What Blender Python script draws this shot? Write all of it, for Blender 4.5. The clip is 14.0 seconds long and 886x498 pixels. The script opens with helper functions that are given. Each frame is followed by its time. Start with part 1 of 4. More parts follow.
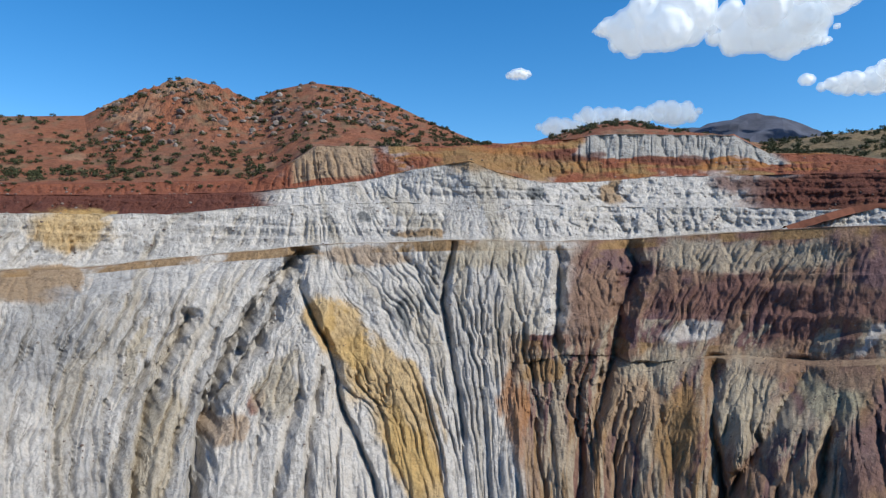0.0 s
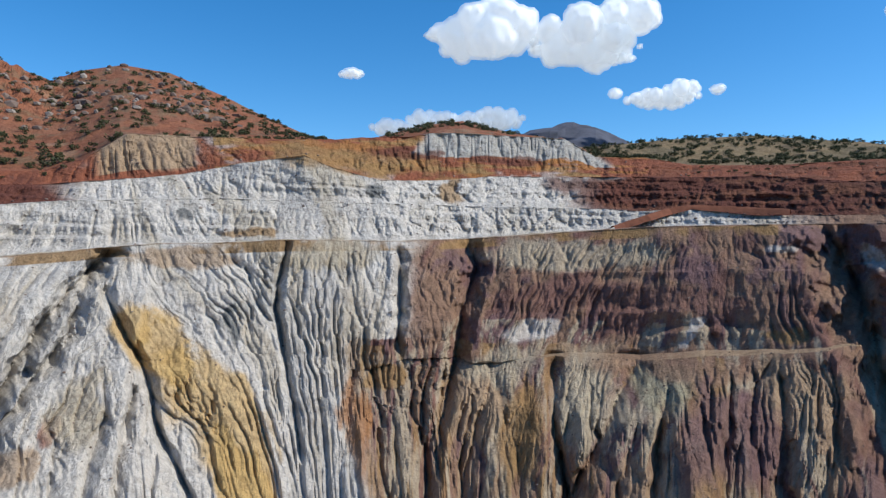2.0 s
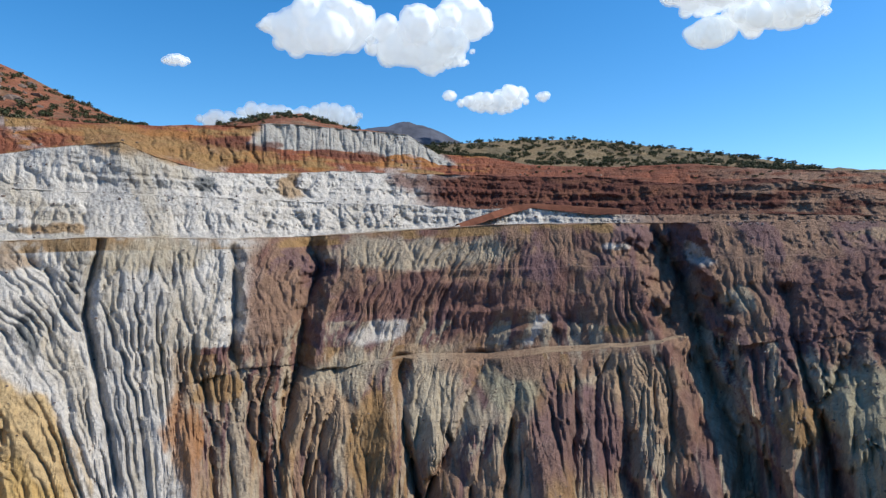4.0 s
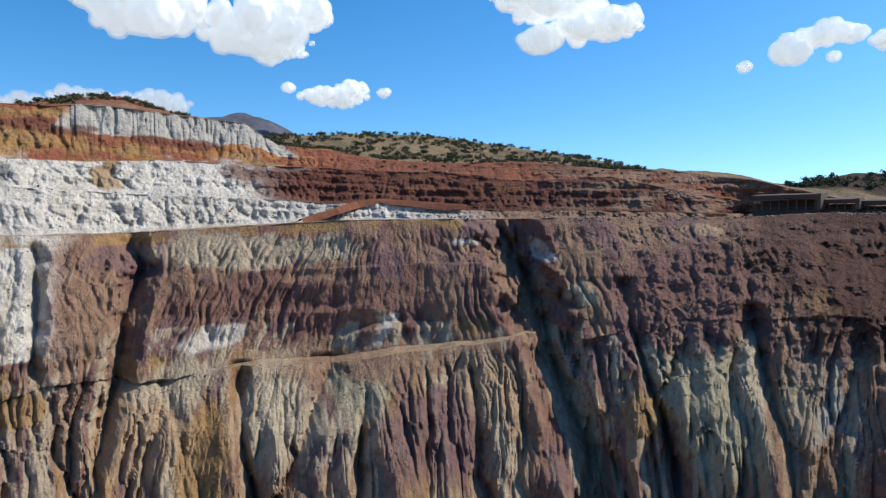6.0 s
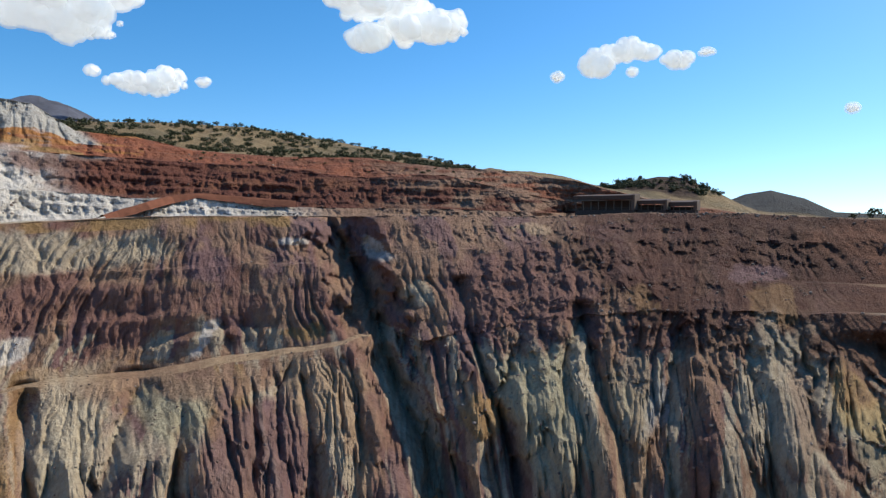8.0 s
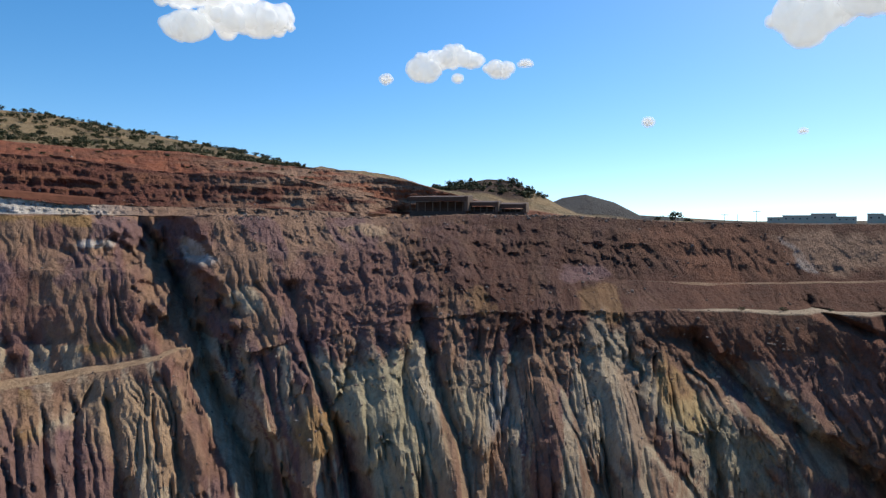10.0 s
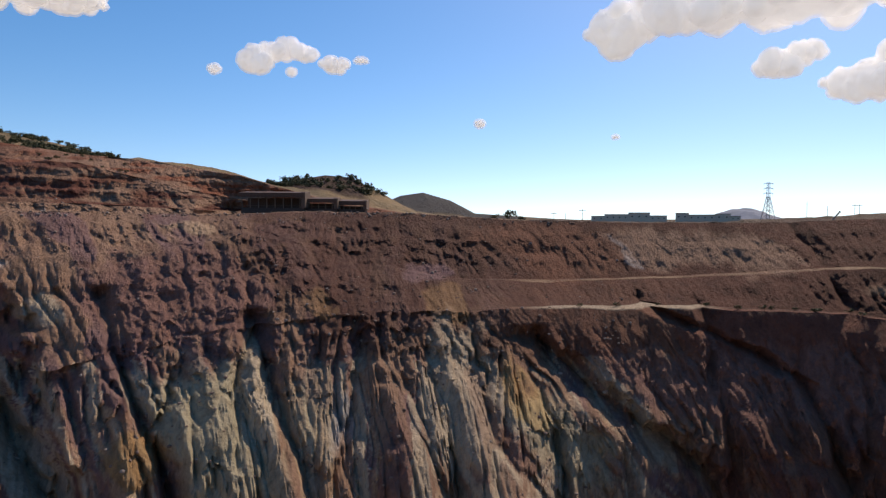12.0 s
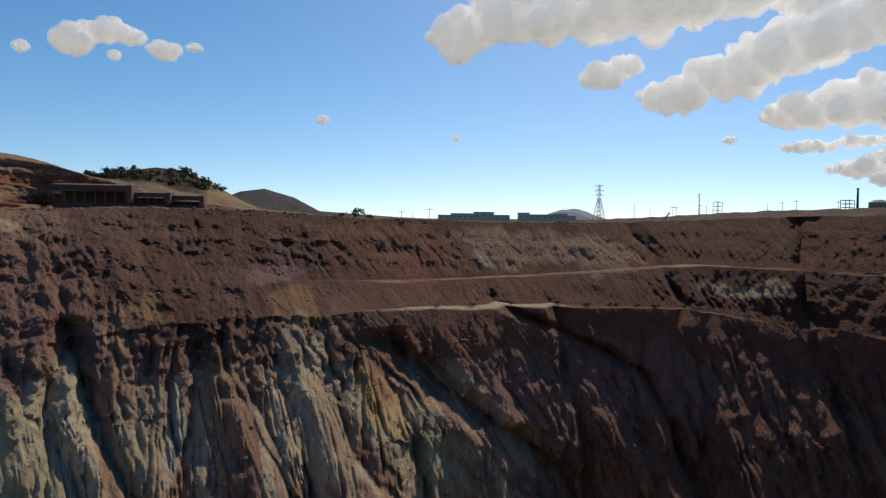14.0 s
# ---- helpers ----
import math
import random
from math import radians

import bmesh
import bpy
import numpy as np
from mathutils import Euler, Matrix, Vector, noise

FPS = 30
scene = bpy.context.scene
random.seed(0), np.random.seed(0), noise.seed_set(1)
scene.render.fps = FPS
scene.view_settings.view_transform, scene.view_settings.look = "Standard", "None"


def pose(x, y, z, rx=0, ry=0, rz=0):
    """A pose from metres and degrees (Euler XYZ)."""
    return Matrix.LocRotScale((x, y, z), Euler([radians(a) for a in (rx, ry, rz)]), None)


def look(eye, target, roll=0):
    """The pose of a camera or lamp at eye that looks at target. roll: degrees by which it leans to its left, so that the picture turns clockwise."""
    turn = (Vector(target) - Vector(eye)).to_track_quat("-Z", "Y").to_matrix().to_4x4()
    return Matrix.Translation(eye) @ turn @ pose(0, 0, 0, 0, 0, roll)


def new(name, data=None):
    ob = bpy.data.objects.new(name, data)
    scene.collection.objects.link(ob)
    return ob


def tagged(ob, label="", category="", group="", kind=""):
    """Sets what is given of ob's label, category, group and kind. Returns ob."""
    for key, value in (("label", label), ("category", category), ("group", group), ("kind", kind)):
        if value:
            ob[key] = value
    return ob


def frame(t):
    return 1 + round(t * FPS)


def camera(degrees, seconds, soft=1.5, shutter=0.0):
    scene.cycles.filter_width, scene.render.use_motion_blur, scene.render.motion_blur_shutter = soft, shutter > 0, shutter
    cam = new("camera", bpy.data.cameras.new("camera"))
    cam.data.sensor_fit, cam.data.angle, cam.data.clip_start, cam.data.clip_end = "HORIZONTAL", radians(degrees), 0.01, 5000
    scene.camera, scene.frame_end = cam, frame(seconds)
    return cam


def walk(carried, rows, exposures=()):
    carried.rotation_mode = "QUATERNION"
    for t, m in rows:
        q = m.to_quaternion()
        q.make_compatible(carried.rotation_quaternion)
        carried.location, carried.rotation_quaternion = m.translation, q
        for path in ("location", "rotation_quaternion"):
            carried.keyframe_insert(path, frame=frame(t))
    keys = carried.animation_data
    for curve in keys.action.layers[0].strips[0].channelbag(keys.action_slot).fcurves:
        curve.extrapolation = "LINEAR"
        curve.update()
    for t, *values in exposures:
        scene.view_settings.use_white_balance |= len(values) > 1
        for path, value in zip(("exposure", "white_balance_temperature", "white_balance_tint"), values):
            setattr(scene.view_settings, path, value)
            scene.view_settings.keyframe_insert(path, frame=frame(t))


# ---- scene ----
# A copper pit seen from a drone that drifts forward inside it and pans to the right.
cam = camera(66.37, 14.0, soft=1.3)
# seconds, place, then yaw, pitch and roll in degrees
ROWS = [
    (0.0, 0.0, 0.0, -0.0, 0.0, -1.28, 0.44),
    (0.5, -0.31, 3.63, -0.08, -3.49, -1.24, 0.44),
    (1.0, -0.58, 7.24, -0.16, -7.03, -1.19, 0.38),
    (1.5, -0.75, 10.8, -0.25, -10.53, -1.17, 0.42),
    (2.0, -0.83, 14.25, -0.34, -14.04, -1.15, 0.45),
    (2.5, -0.79, 17.57, -0.45, -17.5, -1.15, 0.49),
    (3.0, -0.66, 20.8, -0.54, -20.99, -1.15, 0.55),
    (5.5, 3.34, 34.88, -0.74, -37.76, -1.31, 0.49),
    (6.0, 4.82, 37.43, -0.71, -41.16, -1.37, 0.52),
    (6.5, 6.42, 39.86, -0.66, -44.83, -1.39, 0.51),
    (7.0, 8.15, 42.16, -0.61, -48.41, -1.41, 0.54),
    (7.5, 9.98, 44.33, -0.6, -51.99, -1.41, 0.57),
    (8.0, 11.89, 46.42, -0.61, -55.6, -1.4, 0.61),
    (10.5, 22.14, 54.14, -0.48, -73.51, -1.12, 0.58),
    (11.0, 24.55, 55.11, -0.44, -77.01, -1.12, 0.51),
    (11.5, 26.97, 56.05, -0.39, -80.38, -1.16, 0.51),
    (12.0, 29.37, 56.99, -0.34, -83.71, -1.21, 0.51),
    (12.5, 31.75, 57.91, -0.3, -87.03, -1.24, 0.48),
    (13.0, 34.07, 58.77, -0.26, -90.32, -1.26, 0.55),
    (13.5, 36.35, 59.56, -0.22, -93.63, -1.24, 0.59),
    (14.0, 38.6, 60.31, -0.19, -96.95, -1.22, 0.69),
]
walk(cam, [(t, pose(x, y, z, 0, 0, yaw) @ pose(0, 0, 0, 90 + pitch) @ pose(0, 0, 0, 0, 0, roll)) for t, x, y, z, yaw, pitch, roll in ROWS],
     exposures=[(0.0, 0.03, 6350, 8), (6.5, 0.3, 6850, 8), (10.4, 0.17, 7400, 13), (11.3, 0.25, 7700, 24), (12.0, 0.02, 8200, 22), (12.9, -0.25, 8300, 16), (14.0, -0.3, 8200, 14)])

# ---- sky and sun ----
SUN_AZIMUTH, SUN_HEIGHT = 114.0, 43.0  # degrees clockwise from +y, degrees above the horizon
world = bpy.data.worlds.new("sky")
scene.world = world
world.use_nodes = True
wn = world.node_tree.nodes
sky = wn.new("ShaderNodeTexSky")
sky.sky_type = "NISHITA"
sky.sun_disc = False
sky.sun_elevation, sky.sun_rotation = radians(SUN_HEIGHT), radians(SUN_AZIMUTH)
sky.altitude, sky.air_density, sky.dust_density, sky.ozone_density = 1600, 1.0, 1.0, 3.0
wn["Background"].inputs["Strength"].default_value = 0.165
lift = wn.new("ShaderNodeVectorMath")  # clear dry air: the pale band at the horizon stays thin
lift.operation = "ADD"
lift.inputs[1].default_value = (0, 0, 0.035)
aim = wn.new("ShaderNodeVectorMath")
aim.operation = "NORMALIZE"
world.node_tree.links.new(wn.new("ShaderNodeTexCoord").outputs["Generated"], lift.inputs[0])
world.node_tree.links.new(lift.outputs[0], aim.inputs[0])
world.node_tree.links.new(aim.outputs[0], sky.inputs[0])
rich = wn.new("ShaderNodeHueSaturation")  # the camera's vivid rendering of a dry desert sky
rich.inputs["Saturation"].default_value, rich.inputs["Hue"].default_value = 1.34, 0.499
world.node_tree.links.new(sky.outputs[0], rich.inputs["Color"])
world.node_tree.links.new(rich.outputs[0], wn["Background"].inputs["Color"])
az, el = radians(SUN_AZIMUTH), radians(SUN_HEIGHT)
to_sun = Vector((math.sin(az) * math.cos(el), math.cos(az) * math.cos(el), math.sin(el)))
sun = new("sun", bpy.data.lights.new("sun", "SUN"))
sun.data.energy, sun.data.angle, sun.data.color = 4.4, radians(0.53), (1.0, 0.95, 0.87)
sun.matrix_basis = look(to_sun * 900, (0, 0, 0))


# ---- materials ----
def material(name, rough=0.9, metal=0.0):
    m = bpy.data.materials.new(name)
    m.use_nodes = True
    nodes, links = m.node_tree.nodes, m.node_tree.links
    b = nodes["Principled BSDF"]
    b.inputs["Roughness"].default_value, b.inputs["Metallic"].default_value = rough, metal
    b.inputs["Specular IOR Level"].default_value = 0.2
    return m, nodes, links, b


def noise_node(nodes, links, scale, detail=6.0, rough=0.6, vector=None):
    n = nodes.new("ShaderNodeTexNoise")
    n.inputs["Scale"].default_value, n.inputs["Detail"].default_value, n.inputs["Roughness"].default_value = scale, detail, rough
    if vector:
        links.new(vector, n.inputs["Vector"])
    return n.outputs["Fac"]


def ramp(nodes, links, fac, stops):
    r = nodes.new("ShaderNodeValToRGB")
    while len(r.color_ramp.elements) < len(stops):
        r.color_ramp.elements.new(0.5)
    for e, (p, c) in zip(r.color_ramp.elements, stops):
        e.position, e.color = p, (*c, 1)
    links.new(fac, r.inputs["Fac"])
    return r.outputs["Color"]


def mix(nodes, links, kind, fac, a, b):
    n = nodes.new("ShaderNodeMix")
    n.data_type, n.blend_type = "RGBA", kind
    if isinstance(fac, float):
        n.inputs[0].default_value = fac
    else:
        links.new(fac, n.inputs[0])
    for socket, value in ((n.inputs[6], a), (n.inputs[7], b)):
        if isinstance(value, tuple):
            socket.default_value = (*value, 1)
        else:
            links.new(value, socket)
    return n.outputs[2]


def plain(name, colour, rough=0.8, metal=0.0, spread=0.25, scale=3.0, bump=0.2):
    """A worn surface of one colour: cloudy variation at two scales and a little relief."""
    m, nodes, links, b = material(name, rough, metal)
    pos = nodes.new("ShaderNodeTexCoord").outputs["Object"]
    big = noise_node(nodes, links, scale, vector=pos)
    fine = noise_node(nodes, links, scale * 9, vector=pos)
    lo = tuple(c * (1 - spread) for c in colour)
    hi = tuple(min(1, c * (1 + spread)) for c in colour)
    col = ramp(nodes, links, big, [(0.3, lo), (0.7, hi)])
    col = mix(nodes, links, "MULTIPLY", 0.5, col, ramp(nodes, links, fine, [(0.3, (0.7, 0.7, 0.7)), (0.7, (1, 1, 1))]))
    links.new(col, b.inputs["Base Color"])
    bp = nodes.new("ShaderNodeBump")
    bp.inputs["Strength"].default_value, bp.inputs["Distance"].default_value = bump, 0.05
    links.new(fine, bp.inputs["Height"])
    links.new(bp.outputs[0], b.inputs["Normal"])
    return m


def rock_material():
    """Weathered ground: the strata's own colour, with grains, stains and a rubbly relief."""
    m, nodes, links, b = material("weathered_rock", 0.95)
    at = nodes.new("ShaderNodeAttribute")
    at.attribute_name = "strata"
    pos = nodes.new("ShaderNodeNewGeometry").outputs["Position"]
    wide = noise_node(nodes, links, 0.22, 8, 0.7, pos)
    grain = noise_node(nodes, links, 1.1, 9, 0.72, pos)
    flat = nodes.new("ShaderNodeVectorMath")
    flat.operation = "MULTIPLY"
    flat.inputs[1].default_value = (0.5, 0.5, 0.06)
    links.new(pos, flat.inputs[0])
    streak = noise_node(nodes, links, 1.0, 5, 0.6, flat.outputs[0])
    col = mix(nodes, links, "MULTIPLY", 1.0, at.outputs["Color"], ramp(nodes, links, wide, [(0.32, (0.64, 0.62, 0.60)), (0.5, (1.0, 1.0, 1.0)), (0.7, (1.08, 1.06, 1.03))]))
    col = mix(nodes, links, "MULTIPLY", 1.0, col, ramp(nodes, links, grain, [(0.33, (0.74, 0.72, 0.70)), (0.47, (0.97, 0.97, 0.97)), (0.66, (1.08, 1.07, 1.06))]))
    col = mix(nodes, links, "MULTIPLY", 0.7, col, ramp(nodes, links, streak, [(0.35, (0.80, 0.77, 0.74)), (0.6, (1.04, 1.04, 1.04))]))
    links.new(col, b.inputs["Base Color"])
    bp = nodes.new("ShaderNodeBump")
    bp.inputs["Strength"].default_value, bp.inputs["Distance"].default_value = 0.9, 1.1
    runnel = nodes.new("ShaderNodeVectorMath")
    runnel.operation = "MULTIPLY"
    runnel.inputs[1].default_value = (1.0, 1.0, 0.14)
    links.new(pos, runnel.inputs[0])
    rill = noise_node(nodes, links, 0.9, 4, 0.6, runnel.outputs[0])
    both = nodes.new("ShaderNodeMath")
    both.operation = "MULTIPLY_ADD"
    both.inputs[1].default_value = 1.1
    links.new(rill, both.inputs[0]), links.new(grain, both.inputs[2])
    links.new(both.outputs[0], bp.inputs["Height"])
    links.new(bp.outputs[0], b.inputs["Normal"])
    return m


ROCK = rock_material()


# ---- the pit, its benches and the hills round it, as one sheet of ground ----
OX, OY = 15.0, 30.0  # the middle of the pit in plan; bearings are degrees clockwise from +y


def hash2(ix, iy, seed):
    h = ix.astype(np.uint32) * np.uint32(374761393) + iy.astype(np.uint32) * np.uint32(668265263) + np.uint32(seed * 2246822519 % 4294967296)
    h = (h ^ (h >> np.uint32(13))) * np.uint32(1274126177)
    return ((h ^ (h >> np.uint32(16))) & np.uint32(0xFFFF)).astype(np.float32) / np.float32(32767.5) - np.float32(1)


def vnoise(x, y, seed=0):
    """Smooth noise between -1 and 1."""
    x, y = np.asarray(x, dtype=np.float32), np.asarray(y, dtype=np.float32)
    ix, iy = np.floor(x), np.floor(y)
    fx, fy = x - ix, y - iy
    ix, iy = ix.astype(np.int32), iy.astype(np.int32)
    fx, fy = fx * fx * (3 - 2 * fx), fy * fy * (3 - 2 * fy)
    a, b = hash2(ix, iy, seed), hash2(ix + 1, iy, seed)
    c, d = hash2(ix, iy + 1, seed), hash2(ix + 1, iy + 1, seed)
    return (a * (1 - fx) + b * fx) * (1 - fy) + (c * (1 - fx) + d * fx) * fy


def fbm(x, y, seed=0, octaves=4):
    total, amp, norm = 0.0, 1.0, 0.0
    for k in range(octaves):
        total = total + amp * vnoise(x * 2 ** k + 17.3 * k, y * 2 ** k - 9.1 * k, seed + k)
        norm += amp
        amp *= 0.55
    return total / norm


def cut(n, sharp=3.0):
    """Narrow incisions where the noise passes through nought, rounded ribs between."""
    return np.clip(1 - np.abs(n) * 1.7, 0, 1) ** sharp


def billow(n):
    """V-shaped valleys where the noise passes through nought, rounded ribs between: 1 in the valley, 0 on the rib."""
    return 1 - np.minimum(np.abs(n) * 2.6, 1) ** 0.75


def smooth(a, b, x):
    t = np.clip((x - a) / (b - a), 0, 1)
    return t * t * (3 - 2 * t)


def curve(bearing, *stops):
    """A value that changes with the bearing; stops of (bearing, value)."""
    s = np.array(stops, float)
    return np.interp(bearing, s[:, 0], s[:, 1])


def line(bearing, *stops):
    """An edge in plan and height: stops of (bearing, distance, height)."""
    s = np.array(stops, float)
    return np.interp(bearing, s[:, 0], s[:, 1]), np.interp(bearing, s[:, 0], s[:, 2])


def profile(th):
    """Edges from the pit's floor outwards, at each bearing: distance from the middle, height."""
    toe = line(th, (-180, 95, -135), (80, 95, -135), (92, 142, -135), (135, 142, -135), (180, 95, -135))
    low = line(th, (-90, 195, -60), (-40, 200, -62), (-12, 205, -60), (3, 206, -58), (14, 203, -56), (27, 178, -56), (35, 183, -52), (43, 186, -55),
               (55, 182, -46), (62, 168, -50), (72, 166, -45), (85, 176, -44), (98, 186, -50), (115, 196, -52), (180, 195, -60))
    mid = line(th, (-90, 222, -46), (-30, 224, -40), (0, 222, -42), (3, 223, -49), (8, 224, -44), (14.7, 225, -46), (23, 225, -43), (29, 222, -43.3), (34, 220, -39.8), (37.5, 219, -38.8),
               (44.6, 213, -34), (50, 212, -34), (60, 209, -26), (68, 204, -23), (74.4, 203, -22), (81, 205, -20.9), (92, 211, -20.8), (101, 217, -21), (107, 221, -21.2), (114, 224, -25.7), (125, 224, -28), (180, 222, -40))
    mid_w = curve(th, (-90, 0.5), (3, 0.4), (15, 0.6), (18, 2), (22, 7), (30, 12), (37, 11), (44, 6), (48, 0.4), (77, 0.4), (82, 5), (92, 9), (104, 7), (114, 3), (180, 2))
    sub = line(th, (-90, 246, -24), (0, 231, -20), (14.7, 248, -17.7), (23, 250, -13.7), (30.7, 249, -12.9), (44, 247, -10.8), (48, 248, -8.3), (56.6, 250, -5.8), (63, 254, -1),
               (70, 246, -9), (78, 240, -15), (86, 241, -15.5), (93, 243, -14.4), (99.6, 246, -12.7), (109, 248, -9.2), (114, 247, -10), (130, 250, -12), (180, 250, -20))
    sub_w = curve(th, (-90, 1), (10, 1), (16, 1.5), (30, 2), (44, 3), (56, 5), (62, 2), (75, 3), (86, 7), (100, 9), (112, 7), (120, 2), (180, 2))
    rim = line(th, (-90, 268, -12), (-39.5, 265, -14), (-33.8, 263, -13.6), (-27.5, 260, -10.3), (-20.7, 254, -7.4), (-13, 248, -4), (-8, 244, -3.6), (-2.7, 240, -2.4), (8, 251, -2.6), (13, 263, -2),
               (23, 265, 1.4), (30.6, 265, 3.8), (45, 265, 5.2), (52, 273, 5.8), (61.5, 294, 6.5), (68, 292, 8.2), (76.5, 290, 8), (85, 288, 5.7), (94, 286, 5.2), (103, 288, 5.3), (110.7, 290, 7), (116, 287, 8), (130, 280, 9), (180, 268, -5))
    rim_w = curve(th, (-90, 10), (-30, 9), (-14, 7), (-5, 6), (4, 9), (14, 10), (22, 26), (31, 37), (45, 35), (53, 30), (60, 20), (63, 46), (72, 44), (77, 30), (84, 30), (180, 20))
    two = line(th, (-90, 290, 6), (-39, 287, 6.4), (-27, 279, 7.1), (-20, 274, 11.2), (-8, 266, 13.6), (3, 268, 13), (13, 284, 12.9), (23, 301, 13.2), (29, 311, 12), (34, 312, 12.5),
               (38.4, 312, 9.6), (52.6, 311, 10), (60.5, 318, 9), (63, 346, 9.6), (68, 346, 9.8), (73, 346, 9.6), (76, 335, 9), (84, 330, 5.4), (94, 330, 5.0), (103, 330, 5.2), (111, 330, 7), (130, 320, 9), (180, 290, 6))
    two_w = curve(th, (-90, 5), (-20, 5), (0, 4), (14, 5), (29, 10), (60, 8), (70, 4), (180, 5))
    three = line(th, (-90, 306, 14), (-38.6, 305, 14.1), (-31, 300, 15.5), (-20, 292, 18.2), (-10.6, 286, 24), (-5.4, 280, 29.8), (-0.7, 277, 33), (2, 280, 28.3), (6.2, 288, 24), (12.4, 302, 26), (16, 310, 28.5),
                 (25, 330, 29.8), (33, 344, 30.4), (38.6, 345, 30.5), (46, 344, 26), (53, 342, 27.8), (59.6, 338, 19), (63.5, 352, 15.5), (68, 354, 12.6), (74, 353, 10.2), (84, 350, 5.8), (94, 350, 5.6), (103, 350, 6), (111, 350, 8), (180, 306, 14))
    three_w = curve(th, (-90, 6), (-20, 6), (-6, 8), (2, 10), (14, 9), (30, 12), (50, 10), (62, 4), (180, 5))
    crest = line(th, (-90, 326, 20), (-38, 326, 19.8), (-30.7, 320, 21.5), (-20, 312, 25), (-17.5, 310, 30), (-14.4, 308, 42), (-7.3, 303, 42.5), (0.6, 314, 44.7), (4.8, 319, 47.3), (9, 326, 49.5), (11, 330, 52), (13.5, 334, 53), (22.8, 359, 53.4),
                 (25.5, 365, 43.5), (29.5, 376, 44), (33.5, 382, 40), (40, 386, 39), (46.4, 387, 40.3), (53, 374, 34.3), (57.5, 366, 32.6), (64, 362, 26.8), (67.6, 364, 20.8), (71.8, 364, 14.4), (77, 366, 9.8), (84, 390, 7.2), (94, 400, 6.6), (103, 400, 7), (111, 400, 9.5), (180, 326, 20))
    hill = line(th, (-90, 520, 70), (-36, 511, 74.5), (-31, 508, 79), (-29, 507, 90), (-26.4, 505, 101), (-23.5, 505, 112), (-20.4, 504, 105), (-18.2, 503, 98.5), (-16.4, 502, 107), (-13.4, 501, 114), (-10, 500, 111.5), (-6, 496, 98), (-2.5, 493, 84),
                (1.5, 487, 69.5), (5.5, 484, 68), (8, 482, 74), (11.4, 485, 81.5), (14.3, 496, 86.5), (18.5, 513, 80.5), (22, 526, 74.3), (25, 535, 70.8), (32.6, 560, 79.2), (38.5, 560, 79.4),
                (46, 555, 69), (53.5, 515, 52.4), (56.2, 500, 46.7), (60, 470, 39), (64, 455, 30), (67.4, 450, 31), (71, 450, 35.8), (73, 450, 35), (75.2, 450, 26.5), (78.3, 450, 13.5), (84, 470, 9.2), (94, 480, 8.8), (103, 480, 9.2), (111, 480, 12), (118, 485, 16.5), (130, 490, 19), (180, 520, 60))
    back = line(th, (-90, 720, 60), (25, 760, 55), (60, 740, 30), (74, 722, 22), (76.6, 720, 31), (78.2, 720, 39.5), (80, 720, 43), (82.3, 720, 35), (84.3, 720, 22), (95, 720, 14), (103, 720, 15), (111, 720, 19), (120, 720, 26), (130, 720, 29), (180, 720, 60))
    far = line(th, (-180, 1600, 30), (60, 1600, 25), (90, 1500, 34), (130, 1500, 40), (180, 1600, 30))
    edge = line(th, (-180, 4700, 20), (180, 4700, 60))
    return toe, low, mid, mid_w, sub, sub_w, rim, rim_w, two, two_w, three, three_w, crest, hill, back, far, edge


FINE = 0.1  # degrees between columns where the camera looks
bearings = np.concatenate([np.arange(-180, -48, 2.0), np.arange(-48, 134, FINE), np.arange(134, 180, 2.0)])


def skeleton_rows(th):
    """Stations from floor to horizon: distance, height, steepness of the face above, index of the face."""
    toe, low, mid, mid_w, sub, sub_w, rim, rim_w, two, two_w, three, three_w, crest, hill, back, far, edge = profile(th)
    ledge = lambda e, w: (e[0] + w, e[1] + 0.02 * w)
    stations = [(toe[0] * 0.02, toe[1] - 3), toe, low, mid, ledge(mid, mid_w), sub, ledge(sub, sub_w), rim, ledge(rim, rim_w), two, ledge(two, two_w),
                three, ledge(three, three_w), crest, (crest[0] + 12, crest[1] + 1.0), hill, back, far, edge]
    counts = [4, 95, 62, 7, 58, 5, 44, 12, 44, 7, 40, 9, 44, 8, 110, 26, 10, 6]
    #     face: 1 a cut wall, 0 a bench or the floor, 2 a hillside
    faces = [0, 1, 1, 0, 1, 0, 1, 0, 1, 0, 1, 0, 1, 0, 2, 2, 0, 0]
    return stations, counts, faces


def gully(th, z, depth, width, *stops):
    """A deep cut that runs down the wall along stops of (height, bearing)."""
    s = np.array(sorted(stops), float)
    centre = np.interp(z, s[:, 0], s[:, 1])
    inside = smooth(s[0, 0] - 6, s[0, 0], z) * (1 - smooth(s[-1, 0], s[-1, 0] + 4, z))
    wob = fbm(z / 7.0, z * 0 + width * 3.7, 91, 4) + 0.8 * fbm(th * 1.3, z / 5.0, 92, 3)
    d = np.abs(th - centre - wob * min(0.35, width / 14)) * 3.9  # metres at the wall
    ragged = 0.95 + 0.6 * fbm(th * 0.9, z / 9.0, 93, 3)
    return inside * depth * ragged * np.clip(1 - d / (width * (0.9 + 0.6 * fbm(th * 0.7, z / 6.0, 94, 3))), 0, 1) ** 1.1


